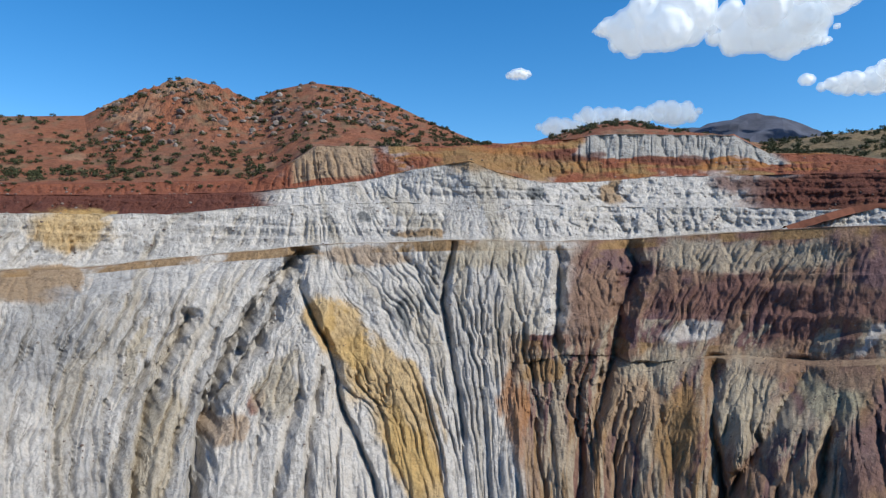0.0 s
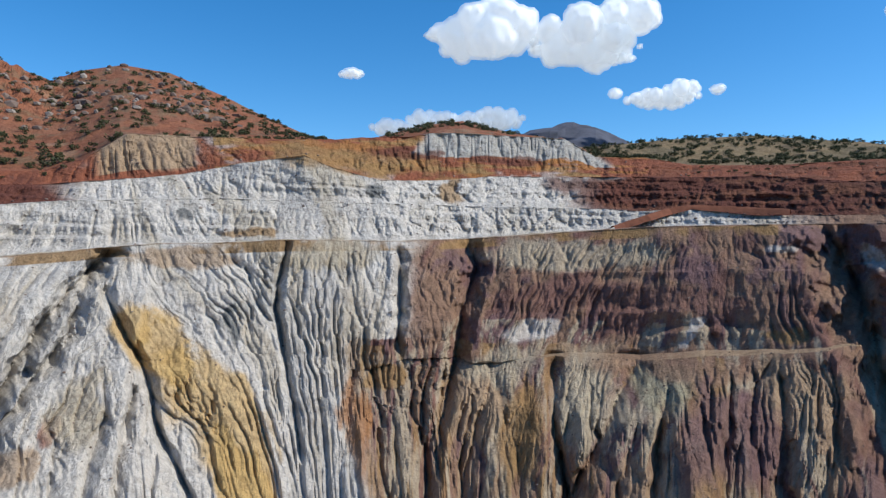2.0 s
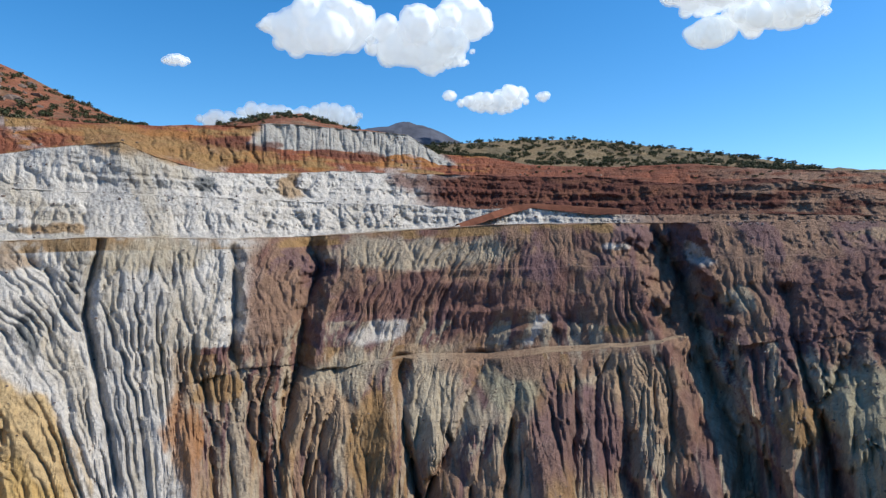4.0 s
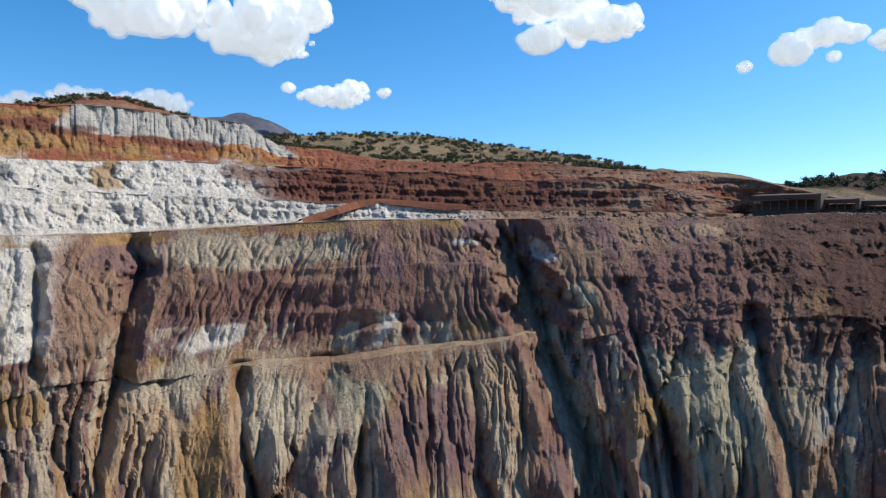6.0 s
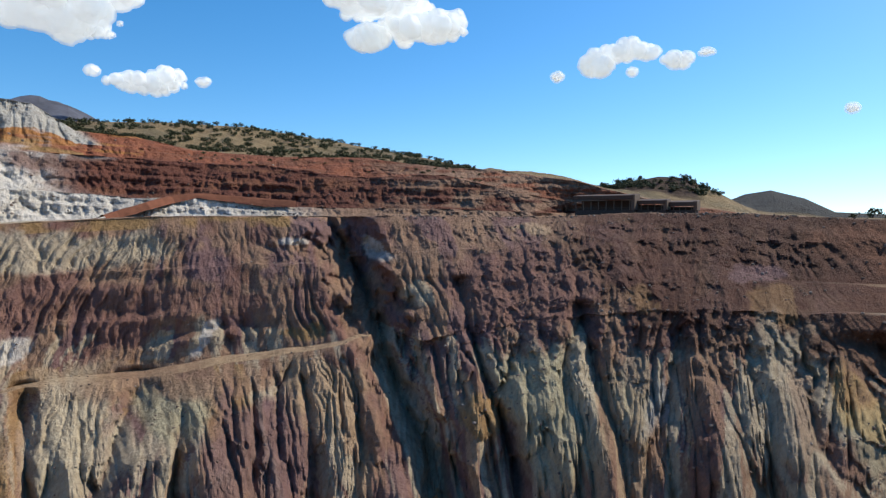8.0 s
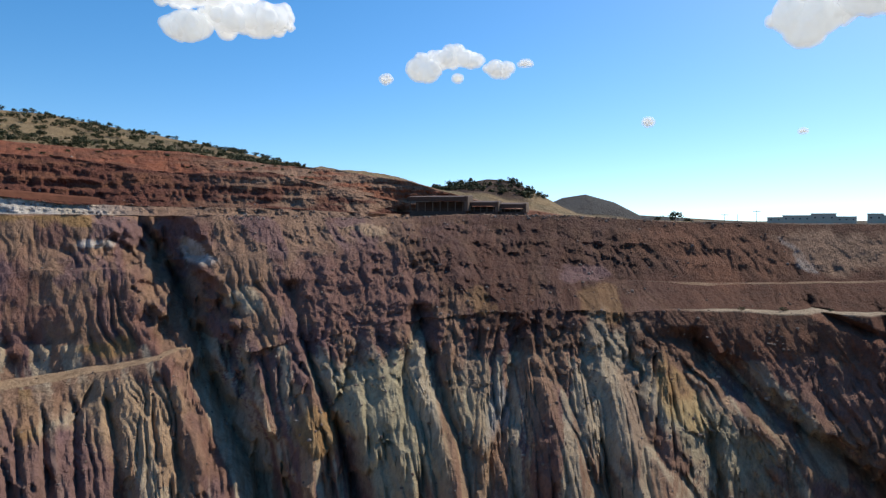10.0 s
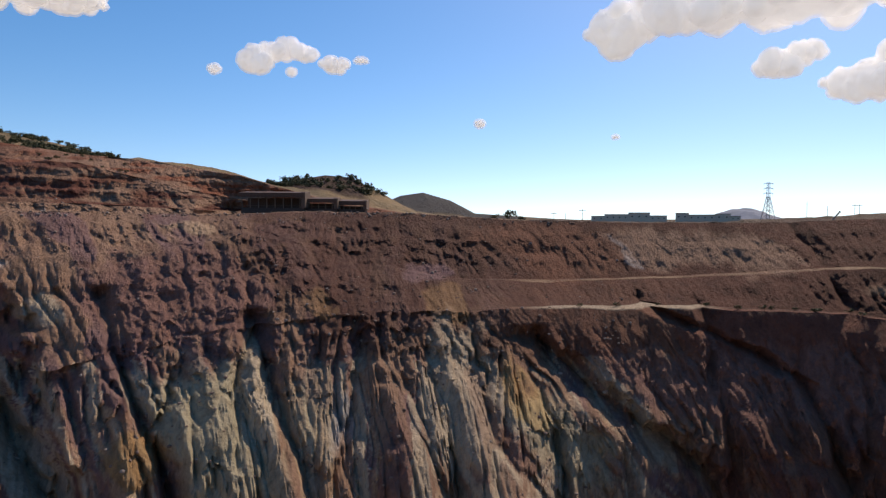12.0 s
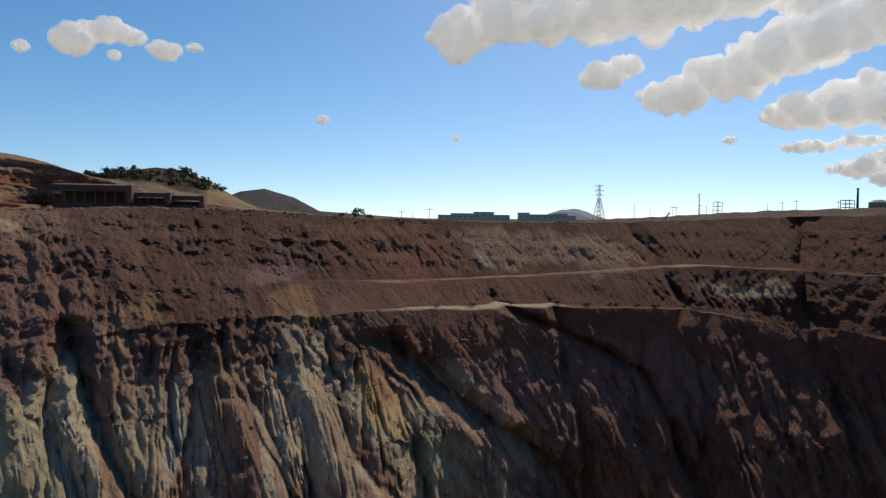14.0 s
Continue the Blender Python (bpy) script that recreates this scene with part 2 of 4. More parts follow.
def spur(th, z, height, top, foot, *stops):
    """A buttress that swells from its head down to its foot along stops of (height, bearing)."""
    s = np.array(sorted(stops), float)
    centre = np.interp(z, s[:, 0], s[:, 1])
    f = 1 - smooth(s[0, 0], s[-1, 0], z)  # 0 at the head, 1 at the foot
    d = np.abs(th - centre + 0.35 * fbm(z / 9, z * 0, 77, 2)) * 3.6
    wide = top + (foot - top) * f
    return height * (0.15 + 0.85 * f) * (z < s[-1, 0] + 1) * np.clip(1 - d / wide, 0, 1) ** 0.9


def aprons(th, z, brink):
    """Worn buttresses that widen downwards like half-cones from heads just under the ledge."""
    pick = random.Random(33)
    out, fan = np.zeros_like(z), th * 4.0
    at = 3.0
    while at < 110:
        drop, drift, swell = pick.uniform(1, 14), pick.uniform(-0.07, 0.07), pick.uniform(0.32, 0.6)
        if at > 84:
            swell *= 0.5
        head = np.interp(at, th[0], brink) - drop
        mid = at + drift * (head - z) + 0.5 * fbm(z / 8, z * 0 + at, 78, 3)
        d = np.abs(th - mid) * 3.5
        mine = np.minimum(swell * np.clip(head - z, 0, None), 15) - 0.85 * d + 0.8 * swell
        wide = 3 + np.clip(head - z, 0, 40) * swell / 0.85
        fan = np.where(mine > out, (th - mid) * 3.5 / wide * 13 + 40 * at, fan)
        out = np.maximum(out, mine)
        at += pick.uniform(2.6, 6.0)
    return np.clip(out, 0, 15), fan


# depth, width, then the course as (height, bearing)
GULLIES = (
    (13, 6.0, ((1, 13.4), (-13, 14.4), (-30, 13.2), (-47, 12.6), (-68, 9.6), (-95, 7))),
    (24, 15, ((6, 43.2), (-20, 45.7), (-41, 47.0), (-62, 49.6), (-85, 52))),
    (13, 5.5, ((-8, -16.4), (-29, -21.4), (-58, -25.8), (-90, -28.5))),
    (9, 4.2, ((-13, -17.6), (-33, -19.7), (-54, -24.1), (-71, -27.3), (-90, -29))),
    (6, 3.0, ((-21, -17.0), (-46, -14.3), (-62, -13.6), (-77, -11.4), (-95, -10))),
    (4, 2.4, ((-4, -2.7), (-27, -3.7), (-47, -3.0), (-66, -2.2))),
    (6, 3.2, ((-56, -17.8), (-76, -20.6), (-95, -22))),
    (8, 4.2, ((-30, -26.5), (-60, -31), (-90, -34))),
    (5, 3.0, ((-45, -30.5), (-70, -34), (-95, -36))),
    (6, 3.2, ((-50, -15.5), (-70, -17.5), (-95, -19))),
    (4, 3.0, ((-51, 2.8), (-65, 2.2), (-79, 2.7))),
    (6, 3.0, ((-8, 7.6), (-40, 7.2))),
    (7, 4.5, ((-46, 21.6), (-59, 21.0), (-72, 21.8), (-95, 22))),
    (10, 6.0, ((-45, 28.6), (-56, 26.2), (-70, 23.4), (-95, 20))),
    (6, 4.0, ((-50, 31.2), (-66, 29.9), (-95, 28))),
    (5, 3.4, ((-45, 40.3), (-66, 41.0), (-95, 43))),
    (5, 3.2, ((-46, 36.4), (-66, 35.6), (-95, 35))),
    (8, 5.0, ((-18, 53.3), (-34, 54.2), (-45, 55.2), (-54, 56.4), (-80, 58))),
    (9, 6.0, ((-24, 62.6), (-41, 63.9), (-50, 64.9), (-58, 65.0), (-90, 66))),
    (5, 4.0, ((-28, 70.2), (-42, 68.9), (-51, 66.8), (-80, 65))),
    (12, 9.0, ((-28, 83.6), (-39, 87.4), (-49, 91.9), (-58, 96.0), (-90, 100))),
    (6, 5.0, ((-20, 92.6), (-31, 100.0), (-38, 103.6), (-80, 108))),
    (5, 4.0, ((-22, 97.0), (-45, 97.5), (-80, 99))),
    (5, 4.5, ((8, 104), (-6, 106), (-20, 107))),
    (6, 5, ((6, 117), (-20, 116), (-60, 118))),
)
# height of the swelling, half-width at head and foot, then its crest
SPURS = (
    (20, 3, 30, ((-24, 75.5), (-45, 77.2), (-60, 78.5), (-95, 80))),
    (15, 3, 20, ((-28, 58.5), (-45, 59.6), (-60, 60.2), (-95, 61))),
    (9, 3, 17, ((-42, 36.5), (-60, 34.5), (-95, 32))),
    (5, 3, 12, ((-48, 14.8), (-62, 16.5), (-95, 17.5))),
    (9, 2, 20, ((-10, -13.5), (-45, -16.2), (-95, -19))),
    (4, 2, 11, ((-25, -10.4), (-60, -8.4), (-95, -7))),
    (6, 4, 14, ((-22, 96), (-40, 98.8), (-80, 101))),
    (6, 4, 14, ((-22, 108), (-40, 109), (-80, 111))),
)


def lean_at(bearing):
    """How far the rills run sideways for each metre that they climb."""
    return curve(bearing, (-48, -0.45), (-22, -0.6), (-17.5, -0.35), (-14, 0.35), (-9, 0.6), (-3, 0.3), (5, -0.1), (12, -0.35), (26, -0.5), (34, 0), (40, 0.2), (48, 0.4), (60, 0.1), (70, -0.3), (77, 0), (84, 0.8), (95, 0.9), (110, 0.5), (134, 0))


def erode(R, Z, T, V, keep, hold, passes=14):
    """Rain run down the faces again and again: each stream deepens its bed, banks slump to a steep slope.
    keep is how far a face may be cut, hold how much of the water a ledge stops. Gives the depth and the streaks of wash."""
    cols = np.where((bearings > -50) & (bearings < 136))[0]
    rows = np.where((V[:, 0] > 1.25) & (V[:, 0] < 14))[0]
    pick = np.ix_(rows, cols)
    r, z, k, h = R[pick], Z[pick], keep[pick].astype(np.float32), hold[pick].astype(np.float32)
    lean = (lean_at(bearings[cols]) + 1.3 * fbm(ARC0[pick] / 26, z / 45, 83, 2)).astype(np.float32)
    dx = np.float32(230 * radians(FINE))
    n, w = r.shape
    rnd = np.random.default_rng(5)
    depth = np.zeros_like(r)
    j = np.arange(w)
    rain = np.clip(1 + 1.1 * fbm(ARC0[pick] / 15, z / 20, 81, 3), 0.15, None)
    streak = np.zeros_like(r)
    steep = 2.4 - 0.5 * smooth(0, 8, T[pick])
    for step in range(passes):
        surface = r + depth * k
        water = np.zeros_like(r)
        water[n - 1] = rain[n - 1]
        last = step == passes - 1
        tone = rnd.uniform(-1, 1, w).astype(np.float32)
        for i in range(n - 2, -1, -1):
            wish = np.clip(lean[i] * np.clip(z[i + 1] - z[i], 0, 1.5) / dx, -1.2, 1.2) + rnd.uniform(-0.45, 0.45)
            shake = rnd.normal(0, 0.03, w)
            best, move = np.full(w, -1e9), np.zeros(w, int)
            for o in (-2, -1, 0, 1, 2):
                score = np.roll(surface[i], -o) - 0.09 * (o - wish) ** 2 + shake * o
                better = score > best
                best, move = np.where(better, score, best), np.where(better, o, move)
            to = np.clip(j + move, 0, w - 1)
            water[i] = rain[i] + np.bincount(to, water[i + 1] * (1 - h[i + 1]), w)
            if last:
                tone = tone[np.clip(j - move, 0, w - 1)]
                tone = 0.90 * tone + 0.05 * (np.roll(tone, 1) + np.roll(tone, -1)) + rnd.normal(0, 0.045, w)
                streak[i] = tone
        bed = np.clip(water / 220, 0, 5) ** 0.52
        bed = 0.5 * bed + 0.25 * (np.roll(bed, 1, 1) + np.roll(bed, -1, 1))
        bed[1:-1] = 0.5 * bed[1:-1] + 0.25 * (bed[2:] + bed[:-2])
        depth = depth + 0.28 * bed
        bank = np.maximum(np.roll(depth, 1, 1), np.roll(depth, -1, 1)) - steep * dx
        depth = np.maximum(depth, bank)
    depth[1:-1] = 0.5 * depth[1:-1] + 0.25 * (depth[2:] + depth[:-2])
    full, wash = np.zeros_like(R), np.zeros_like(R)
    full[pick], wash[pick] = depth * k, np.clip(streak * 1.6, -1, 1)
    return full, wash


def build_ground():
    global ARC0
    th = bearings
    st, counts, faces = skeleton_rows(th)
    R, Z, F, V = [], [], [], []
    for k, n in enumerate(counts):
        (r0, z0), (r1, z1) = st[k], st[k + 1]
        for i in range(n):
            f = 1 - (1 - i / n) ** 2 if k == 1 else i / n  # closer rows towards the top of the lowest face
            if faces[k] == 2 and k == 14:  # hillside: steeper towards the top
                g = f ** 1.25
                R.append(r0 + (r1 - r0) * f), Z.append(z0 + (z1 - z0) * g)
            else:
                R.append(r0 + (r1 - r0) * f), Z.append(z0 + (z1 - z0) * f)
            F.append(np.full(len(th), faces[k] if i else 0.5)), V.append(np.full(len(th), k + f))
    R.append(st[-1][0] + 0 * th), Z.append(st[-1][1] + 0 * th), F.append(0 * th), V.append(0 * th + len(counts))
    R, Z, F, V = (np.array(a, dtype=np.float32) for a in (R, Z, F, V))
    T = np.broadcast_to(th.astype(np.float32), R.shape)
    frac = V - np.floor(V)
    wall = (F == 1).astype(float)
    hillside = (F == 2).astype(float)
    arc = ARC0 = T * math.pi / 180 * 230
    # the plan of every edge wanders a little
    near = 1 - smooth(420, 520, R)
    R = R + near * smooth(100, 160, R) * (2.6 * fbm(arc / 26, Z / 60, 3) + 1.1 * fbm(arc / 8, Z / 20, 4)) * np.where(V > 2, 1, 1)
    # rills start below each ledge; where a ledge is too narrow to matter they run on across it
    ledge_mid = np.clip(profile(T)[3] / 5, 0, 1)
    ledge_sub = np.clip(profile(T)[5] / 6, 0, 1)
    dip = lambda v, w: np.exp(-((V - v) / w) ** 2)
    down = np.where(V < 1, 0, np.where(V < 3, 1 - 0.85 * ledge_mid * dip(3, 0.3), np.where(V < 4, 1 - 0.85 * ledge_mid, np.where(V < 5, 1 - 0.85 * np.maximum(ledge_mid * dip(4, 0.12), ledge_sub * dip(5, 0.25)),
           np.where(V < 6, 1 - 0.85 * ledge_sub, np.where(V < 7, 1 - 0.85 * np.maximum(ledge_sub * dip(6, 0.12), dip(7, 0.35)), np.clip((1 - frac) * 1.5, 0, 1) * np.clip(frac * 6 + 0.25, 0, 1)))))))
    down = down * smooth(1.0, 1.3, V)
    wall = np.where((V > 1) & (V < 7), 1.0, wall)
    lean = lean_at(T)
    fan = T + 0.0
    for centre, top, half in ((-16.5, -8, 12), (77.5, -22, 11), (35, -42, 6), (16, -46, 5), (59.6, -27, 5), (-8, -25, 5)):
        fan = fan - (T - centre) * 0.25 * np.clip((top - Z) / 55, 0, 1) * np.exp(-((T - centre) / half) ** 2)
    s = fan * math.pi / 180 * 230 + lean * (Z + 20) + 5 * fbm(arc / 30, Z / 30, 8) + 2.4 * fbm(arc / 9, Z / 11, 9, 3)
    upper = smooth(2.6, 4.0, V)
    tall = np.where(V < 8, 1 - 0.25 * upper, 0.5)
    rock = smooth(2, 8, T)  # harder, broken ground towards the maroon side
    big = billow(fbm(s / 19, Z / 80, 11, 2)) * 5.5 * tall
    middle = billow(fbm(s / 7.0, Z / 40, 12, 2)) * 3.2 * tall
    small = billow(vnoise(s / 2.9 + 0.6 * vnoise(s / 9, Z / 9, 31), Z / 13, 13)) * 1.7
    tiny = billow(vnoise(s / 1.35, Z / 7, 17)) * 0.8
    soft = 1 - rock
    middle = middle * (1 - 0.6 * soft) + soft * cut(fbm(s / 8.0, Z / 34, 45, 3) * 1.6, 2.5) * 2.6
    big = big * (1 - 0.5 * soft)
    slope_side = 1 - smooth(-19, -15, T)
    small, tiny = small * (1 - 0.45 * soft) * (1 - 0.3 * slope_side), tiny * (1 - 0.2 * soft) * (1 - 0.85 * slope_side)
    rub = fbm(arc / 3.0, Z / 4.5, 14, 4)
    knob = np.abs(fbm(arc / 7, Z / 6, 19, 4))
    strat = vnoise(arc / 40, Z / 1.9 + fbm(arc / 30, Z / 40, 16), 15) * 0.5
    rills = 1 - 0.35 * rock * smooth(-0.2, 0.3, fbm(arc / 25, Z / 14, 33))
    fresh = np.where(V < 7, down, np.clip(frac * 7, 0, 1))
    patchy = 0.45 + 0.75 * smooth(-0.35, 0.3, fbm(arc / 16, Z / 18, 35, 3))
    shy = 1 - 0.5 * smooth(84, 92, T)
    calm = 1 - 0.45 * ((V >= 3.9) & (V < 7)) * smooth(6, 9, T) * (1 - smooth(46, 50, T)) - 0.35 * smooth(-14, -10, T) * (1 - smooth(0, 4, T))
    huge = billow(fbm(s / 44 + 0.5 * fbm(arc / 40, Z / 25, 85, 2), Z / 70, 86, 2)) * 12.0 * rock * (1 - upper)
    R = R + wall * down * calm * shy * (0.6 * huge + rills * (0.3 + 0.3 * soft) * (big + middle)) + wall * down * rills * calm * patchy * (0.15 * small + 0.3 * tiny)
    # old working levels, worn to sloping steps across the faces
    level = (Z - 0.13 * arc + 8.0 * fbm(arc / 34, Z / 30, 87, 3)) / 11.0
    stair = np.floor(level) + smooth(0.30, 0.62, level - np.floor(level)) - level
    stepped = (V >= 4) * (V < 7) * smooth(5, 10, T) * (1 - smooth(84, 90, T)) * down * smooth(-0.2, 0.3, fbm(arc / 28, Z / 16, 88, 3))
    R = R + 4.2 * stepped * stair
    level = (Z + 0.02 * arc + 1.5 * fbm(arc / 25, Z / 20, 89, 3)) / 4.6
    stair = np.floor(level) + smooth(0.25, 0.6, level - np.floor(level)) - level
    R = R + 2.6 * (V > 8) * wall * stair * np.clip(frac * 4, 0, 1) * np.clip((1 - frac) * 4, 0, 1) * smooth(-0.3, 0.2, fbm(arc / 22, Z / 9, 90, 3)) * (1 - (V >= 12) * (T < 26))
    R = R + wall * (V > 8) * np.clip(frac * 6, 0, 1) * ((0.6 + 0.9 * smooth(24, 30, T)) * fbm(arc / 7, Z / 2.6, 36, 4) + 0.7 * np.abs(fbm(arc / 3, Z / 2.5, 37, 3)))
    broken = (V >= 2.4) * (V < 7) * smooth(50, 57, T) * (1 - smooth(79, 84, T)) * fresh
    R = R + broken * (4.6 * np.abs(fbm(arc / 6.5, Z / 4.5, 66, 4)) + 1.5 * fbm(arc / 2.4, Z / 2.2, 67, 3) - 0.6)
    sheet = (V >= 3.9) * (V < 7) * smooth(6, 9, T) * (1 - smooth(46, 50, T))
    heaped = (V >= 12) * (V < 13) * smooth(8.5, 10, T) * (1 - smooth(24, 26, T))
    R = R + heaped * smooth(0.3, 0.6, frac) * (2.2 * billow(vnoise(arc / 2.6, Z / 30, 39)) + 0.8 * billow(vnoise(arc / 1.2, Z / 20, 40)))
    R = R + (1 - 0.7 * heaped - 0.6 * sheet) * wall * fresh * ((0.8 + 0.8 * rock) * rub * 1.1 + rock * (knob * 1.8 - 0.5) + rock * strat * 0.9)
    Z = Z + smooth(1.5, 2.5, V) * (1 - smooth(6.2, 6.9, V)) * (0.5 + 1.8 * (1 - np.maximum(ledge_mid * (V < 4.5), ledge_sub * (V >= 4.5)))) * fbm(arc / 11, V * 0.6, 38, 3)
    Z = Z + (1 - wall) * (1 - hillside) * near * fbm(arc / 5, R / 5, 18, 3) * 0.5
    # deep gullies, each from its head downwards
    pit = np.where(V < 8, 1.0, 0.0)
    R = np.array(R, dtype=np.float32)

    def stretch(stops, margin):
        b = [q[1] for q in stops]
        near_by = np.where((th > min(b) - margin) & (th < max(b) + margin))[0]
        return slice(near_by[0], near_by[-1] + 1)

    for depth, width, stops in GULLIES:
        c = stretch(stops, 6)
        R[:, c] += pit[:, c] * gully(T[:, c], Z[:, c], depth, width, *stops)
    for height, top, foot, stops in SPURS:
        c = stretch(stops, 11)
        R[:, c] -= pit[:, c] * spur(T[:, c], Z[:, c], height, top, foot, *stops)
    low = (1 - smooth(2.7, 3.4, V)) * smooth(1.2, 1.6, V)
    c = slice(int(np.argmax(th > 0)), int(np.argmax(th > 112)))
    swelling, fanned = aprons(T[:, c], Z[:, c], profile(th[c])[2][1])
    R[:, c] -= (low[:, c] * swelling).astype(np.float32)
    # fine rills: fanned over the buttresses, along the fall line elsewhere
    q = s + 0.0
    q[:, c] = np.where((swelling > 0.5) & (low[:, c] > 0), fanned, q[:, c])
    q = q + 0.5 * vnoise(arc / 4, Z / 5, 61)
    furrow = 1.5 * billow(vnoise(q / 2.6, Z / 22, 62)) + 0.8 * billow(vnoise(q / 1.15, Z / 12, 63))
    dense = smooth(-0.3, 0.25, fbm(arc / 14, Z / 14, 64, 3))
    R = R + (V < 7) * wall * down * furrow * ((1 - upper) * (0.3 + 0.9 * dense) + upper * 0.65 * dense) * (1 - 0.4 * soft) * (1 - 0.5 * smooth(84, 92, T))
    terrace = (V >= 8) * wall * np.clip(frac * 4, 0, 1) * np.clip((1 - frac) * 3, 0.2, 1) * 0.6
    uneven = 0.25 + 0.95 * smooth(-0.35, 0.3, fbm(arc / 24, Z / 20, 95, 3))
    keep = wall * down * uneven * ((1 - upper) * (0.75 + 0.35 * rock) * (1 - 0.45 * smooth(84, 92, T)) + upper * (0.75 - 0.2 * rock))
    keep = np.where(V < 7, keep, terrace * (0.4 + 0.7 * uneven))
    hold = np.where(V < 7, np.maximum(ledge_mid * ((V >= 3) & (V < 4)), ledge_sub * ((V >= 5) & (V < 6))), (1 - wall)) * 0.6 + 0.012
    worn, wash = erode(R, Z, T, V, keep, hold)
    R = R + worn
    # hillsides: spurs, hollows and rough outcrops
    hx = (OX + R * np.sin(np.radians(T))) / 1.0
    hy = OY + R * np.cos(np.radians(T))
    fade = hillside * np.where(V < 15, np.clip(frac * 5, 0, 1), 1 - frac)
    Z = Z + fade * (5.0 * fbm(hx / 60, hy / 60, 21, 4) + 1.2 * fbm(hx / 9, hy / 9, 25, 3)) * np.where(V < 15, np.clip((1 - frac) * 4, 0.25, 1), 1)
    crag = hillside * (V < 15) * smooth(0.35, 0.75, frac) * smooth(-31, -27, T) * (1 - smooth(-19, -16, T))
    Z = Z + crag * np.abs(fbm(hx / 8, hy / 8, 27, 4)) * 7.0 - crag * 1.4
    return T, R, Z, V, wall, hillside, s + 2.2 * wash, arc, wash


T, R, Z, V, WALL, HILL, FLOW, ARC, WASH = build_ground()

X = OX + R * np.sin(np.radians(T))
Y = OY + R * np.cos(np.radians(T))


def strata():
    """The ground's colours, by bearing, height and layer, with shade painted in on the right."""
    col = np.zeros((*T.shape, 3), dtype=np.float32)
    wob = fbm(ARC / 14, Z / 10, 41, 4)
    fine = 0.5 * fbm(FLOW / 2.2, Z / 13, 43, 3) + 0.55 * WASH
    blot = fbm(ARC / 6, Z / 5, 47, 4)
    Tw, Zw = T + wob * 1.5 + fine * 0.7, Z + wob * 3.5 + blot * 1.2

    def lay(mask, colour):
        m = np.clip(mask, 0, 1)[..., None]
        col[...] = col * (1 - m) + np.array(colour) * m

    def patch(t, z, dt, dz, colour, amount=0.8):
        near = np.abs(bearings - t) < dt * 1.6 + 2.5
        c = slice(int(np.argmax(near)), int(len(near) - np.argmax(near[::-1])))
        slant = -float(lean_at(t)) / 4.0 if z < 0 else 0.0
        d = ((Tw[:, c] - t - slant * (Zw[:, c] - z)) / dt) ** 2 + ((Zw[:, c] - z) / dz) ** 2
        m = (amount * (1 - smooth(0.45, 1.35, d + 0.7 * fine[:, c] + 0.5 * blot[:, c])))[..., None]
        col[:, c] = col[:, c] * (1 - m) + np.array(colour) * m

    H = dict(WHITE=(0.62, 0.58, 0.52), GREY=(0.36, 0.35, 0.335), CREAM=(0.46, 0.39, 0.28), YELLOW=(0.56, 0.37, 0.14), OCHRE=(0.33, 0.20, 0.085), ORANGE=(0.36, 0.16, 0.055),
             RED=(0.27, 0.095, 0.052), DEEP=(0.14, 0.052, 0.036), BROWN=(0.29, 0.18, 0.12), MAROON=(0.21, 0.112, 0.09), PURPLE=(0.185, 0.11, 0.11), TAN=(0.41, 0.29, 0.185), DARK=(0.12, 0.13, 0.13),
             CLAY=(0.18, 0.075, 0.043), SOIL=(0.29, 0.115, 0.062), ASH=(0.38, 0.34, 0.23), GRASS=(0.27, 0.21, 0.115), OLIVE=(0.16, 0.13, 0.075))
    # pale altered rock, streaked grey and cream down the fall line
    lay(np.ones_like(T), H["WHITE"])
    lay(smooth(0.05, 0.5, fine) * 0.5, H["GREY"])
    lay(smooth(0.1, 0.5, fbm(FLOW / 8, Z / 45, 44)) * 0.55, H["CREAM"])
    lay(smooth(0.25, 0.6, blot) * 0.5, H["GREY"])
    # maroon, brown and ochre rock from the first crack onwards
    side = smooth(2.2, 5.0, Tw + np.where(Z > -38, -5, 0)) * (V < 8)
    lay(side, H["BROWN"])
    lay(side * smooth(-0.15, 0.3, fbm(FLOW / 9, Z / 16, 51)), H["MAROON"])
    lay(side * smooth(0.05, 0.25, fbm(FLOW / 7, Z / 12, 52)) * 0.8, H["PURPLE"])
    lay(side * smooth(0.05, 0.22, fbm(FLOW / 4, Z / 26, 53)) * (Z < -40) * 0.75, H["TAN"])
    lay(side * smooth(0.05, 0.22, fbm(FLOW / 3, Z / 26, 54)) * (Z < -32) * (T < 94) * 0.75, H["CREAM"])
    lay(side * smooth(0.1, 0.28, fbm(FLOW / 3.5, Z / 20, 55)) * (Z < -40) * (T < 40) * 0.7, H["OCHRE"])
    lay(side * smooth(0.3, 0.6, blot) * 0.35, H["DEEP"])
    # brown, clay and deep red tones, darker towards the right
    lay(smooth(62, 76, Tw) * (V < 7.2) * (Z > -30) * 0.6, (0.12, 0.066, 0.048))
    rusty = smooth(78, 86, Tw) * smooth(-40, -28, Z + 0.0) * (V < 8)
    lay(rusty * 0.8, H["CLAY"])
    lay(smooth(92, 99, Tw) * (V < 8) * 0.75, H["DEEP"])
    # red rock of the upper right wall, backlit shade put into its colour
    shade_tint = smooth(56, 66, Tw) * np.where(T < 82, smooth(-33, -17, Z + 9 * wob + 6 * blot), V >= 3.5) * (V < 14) * (0.72 + 0.3 * blot)
    lay(shade_tint, (0.072, 0.026, 0.015))
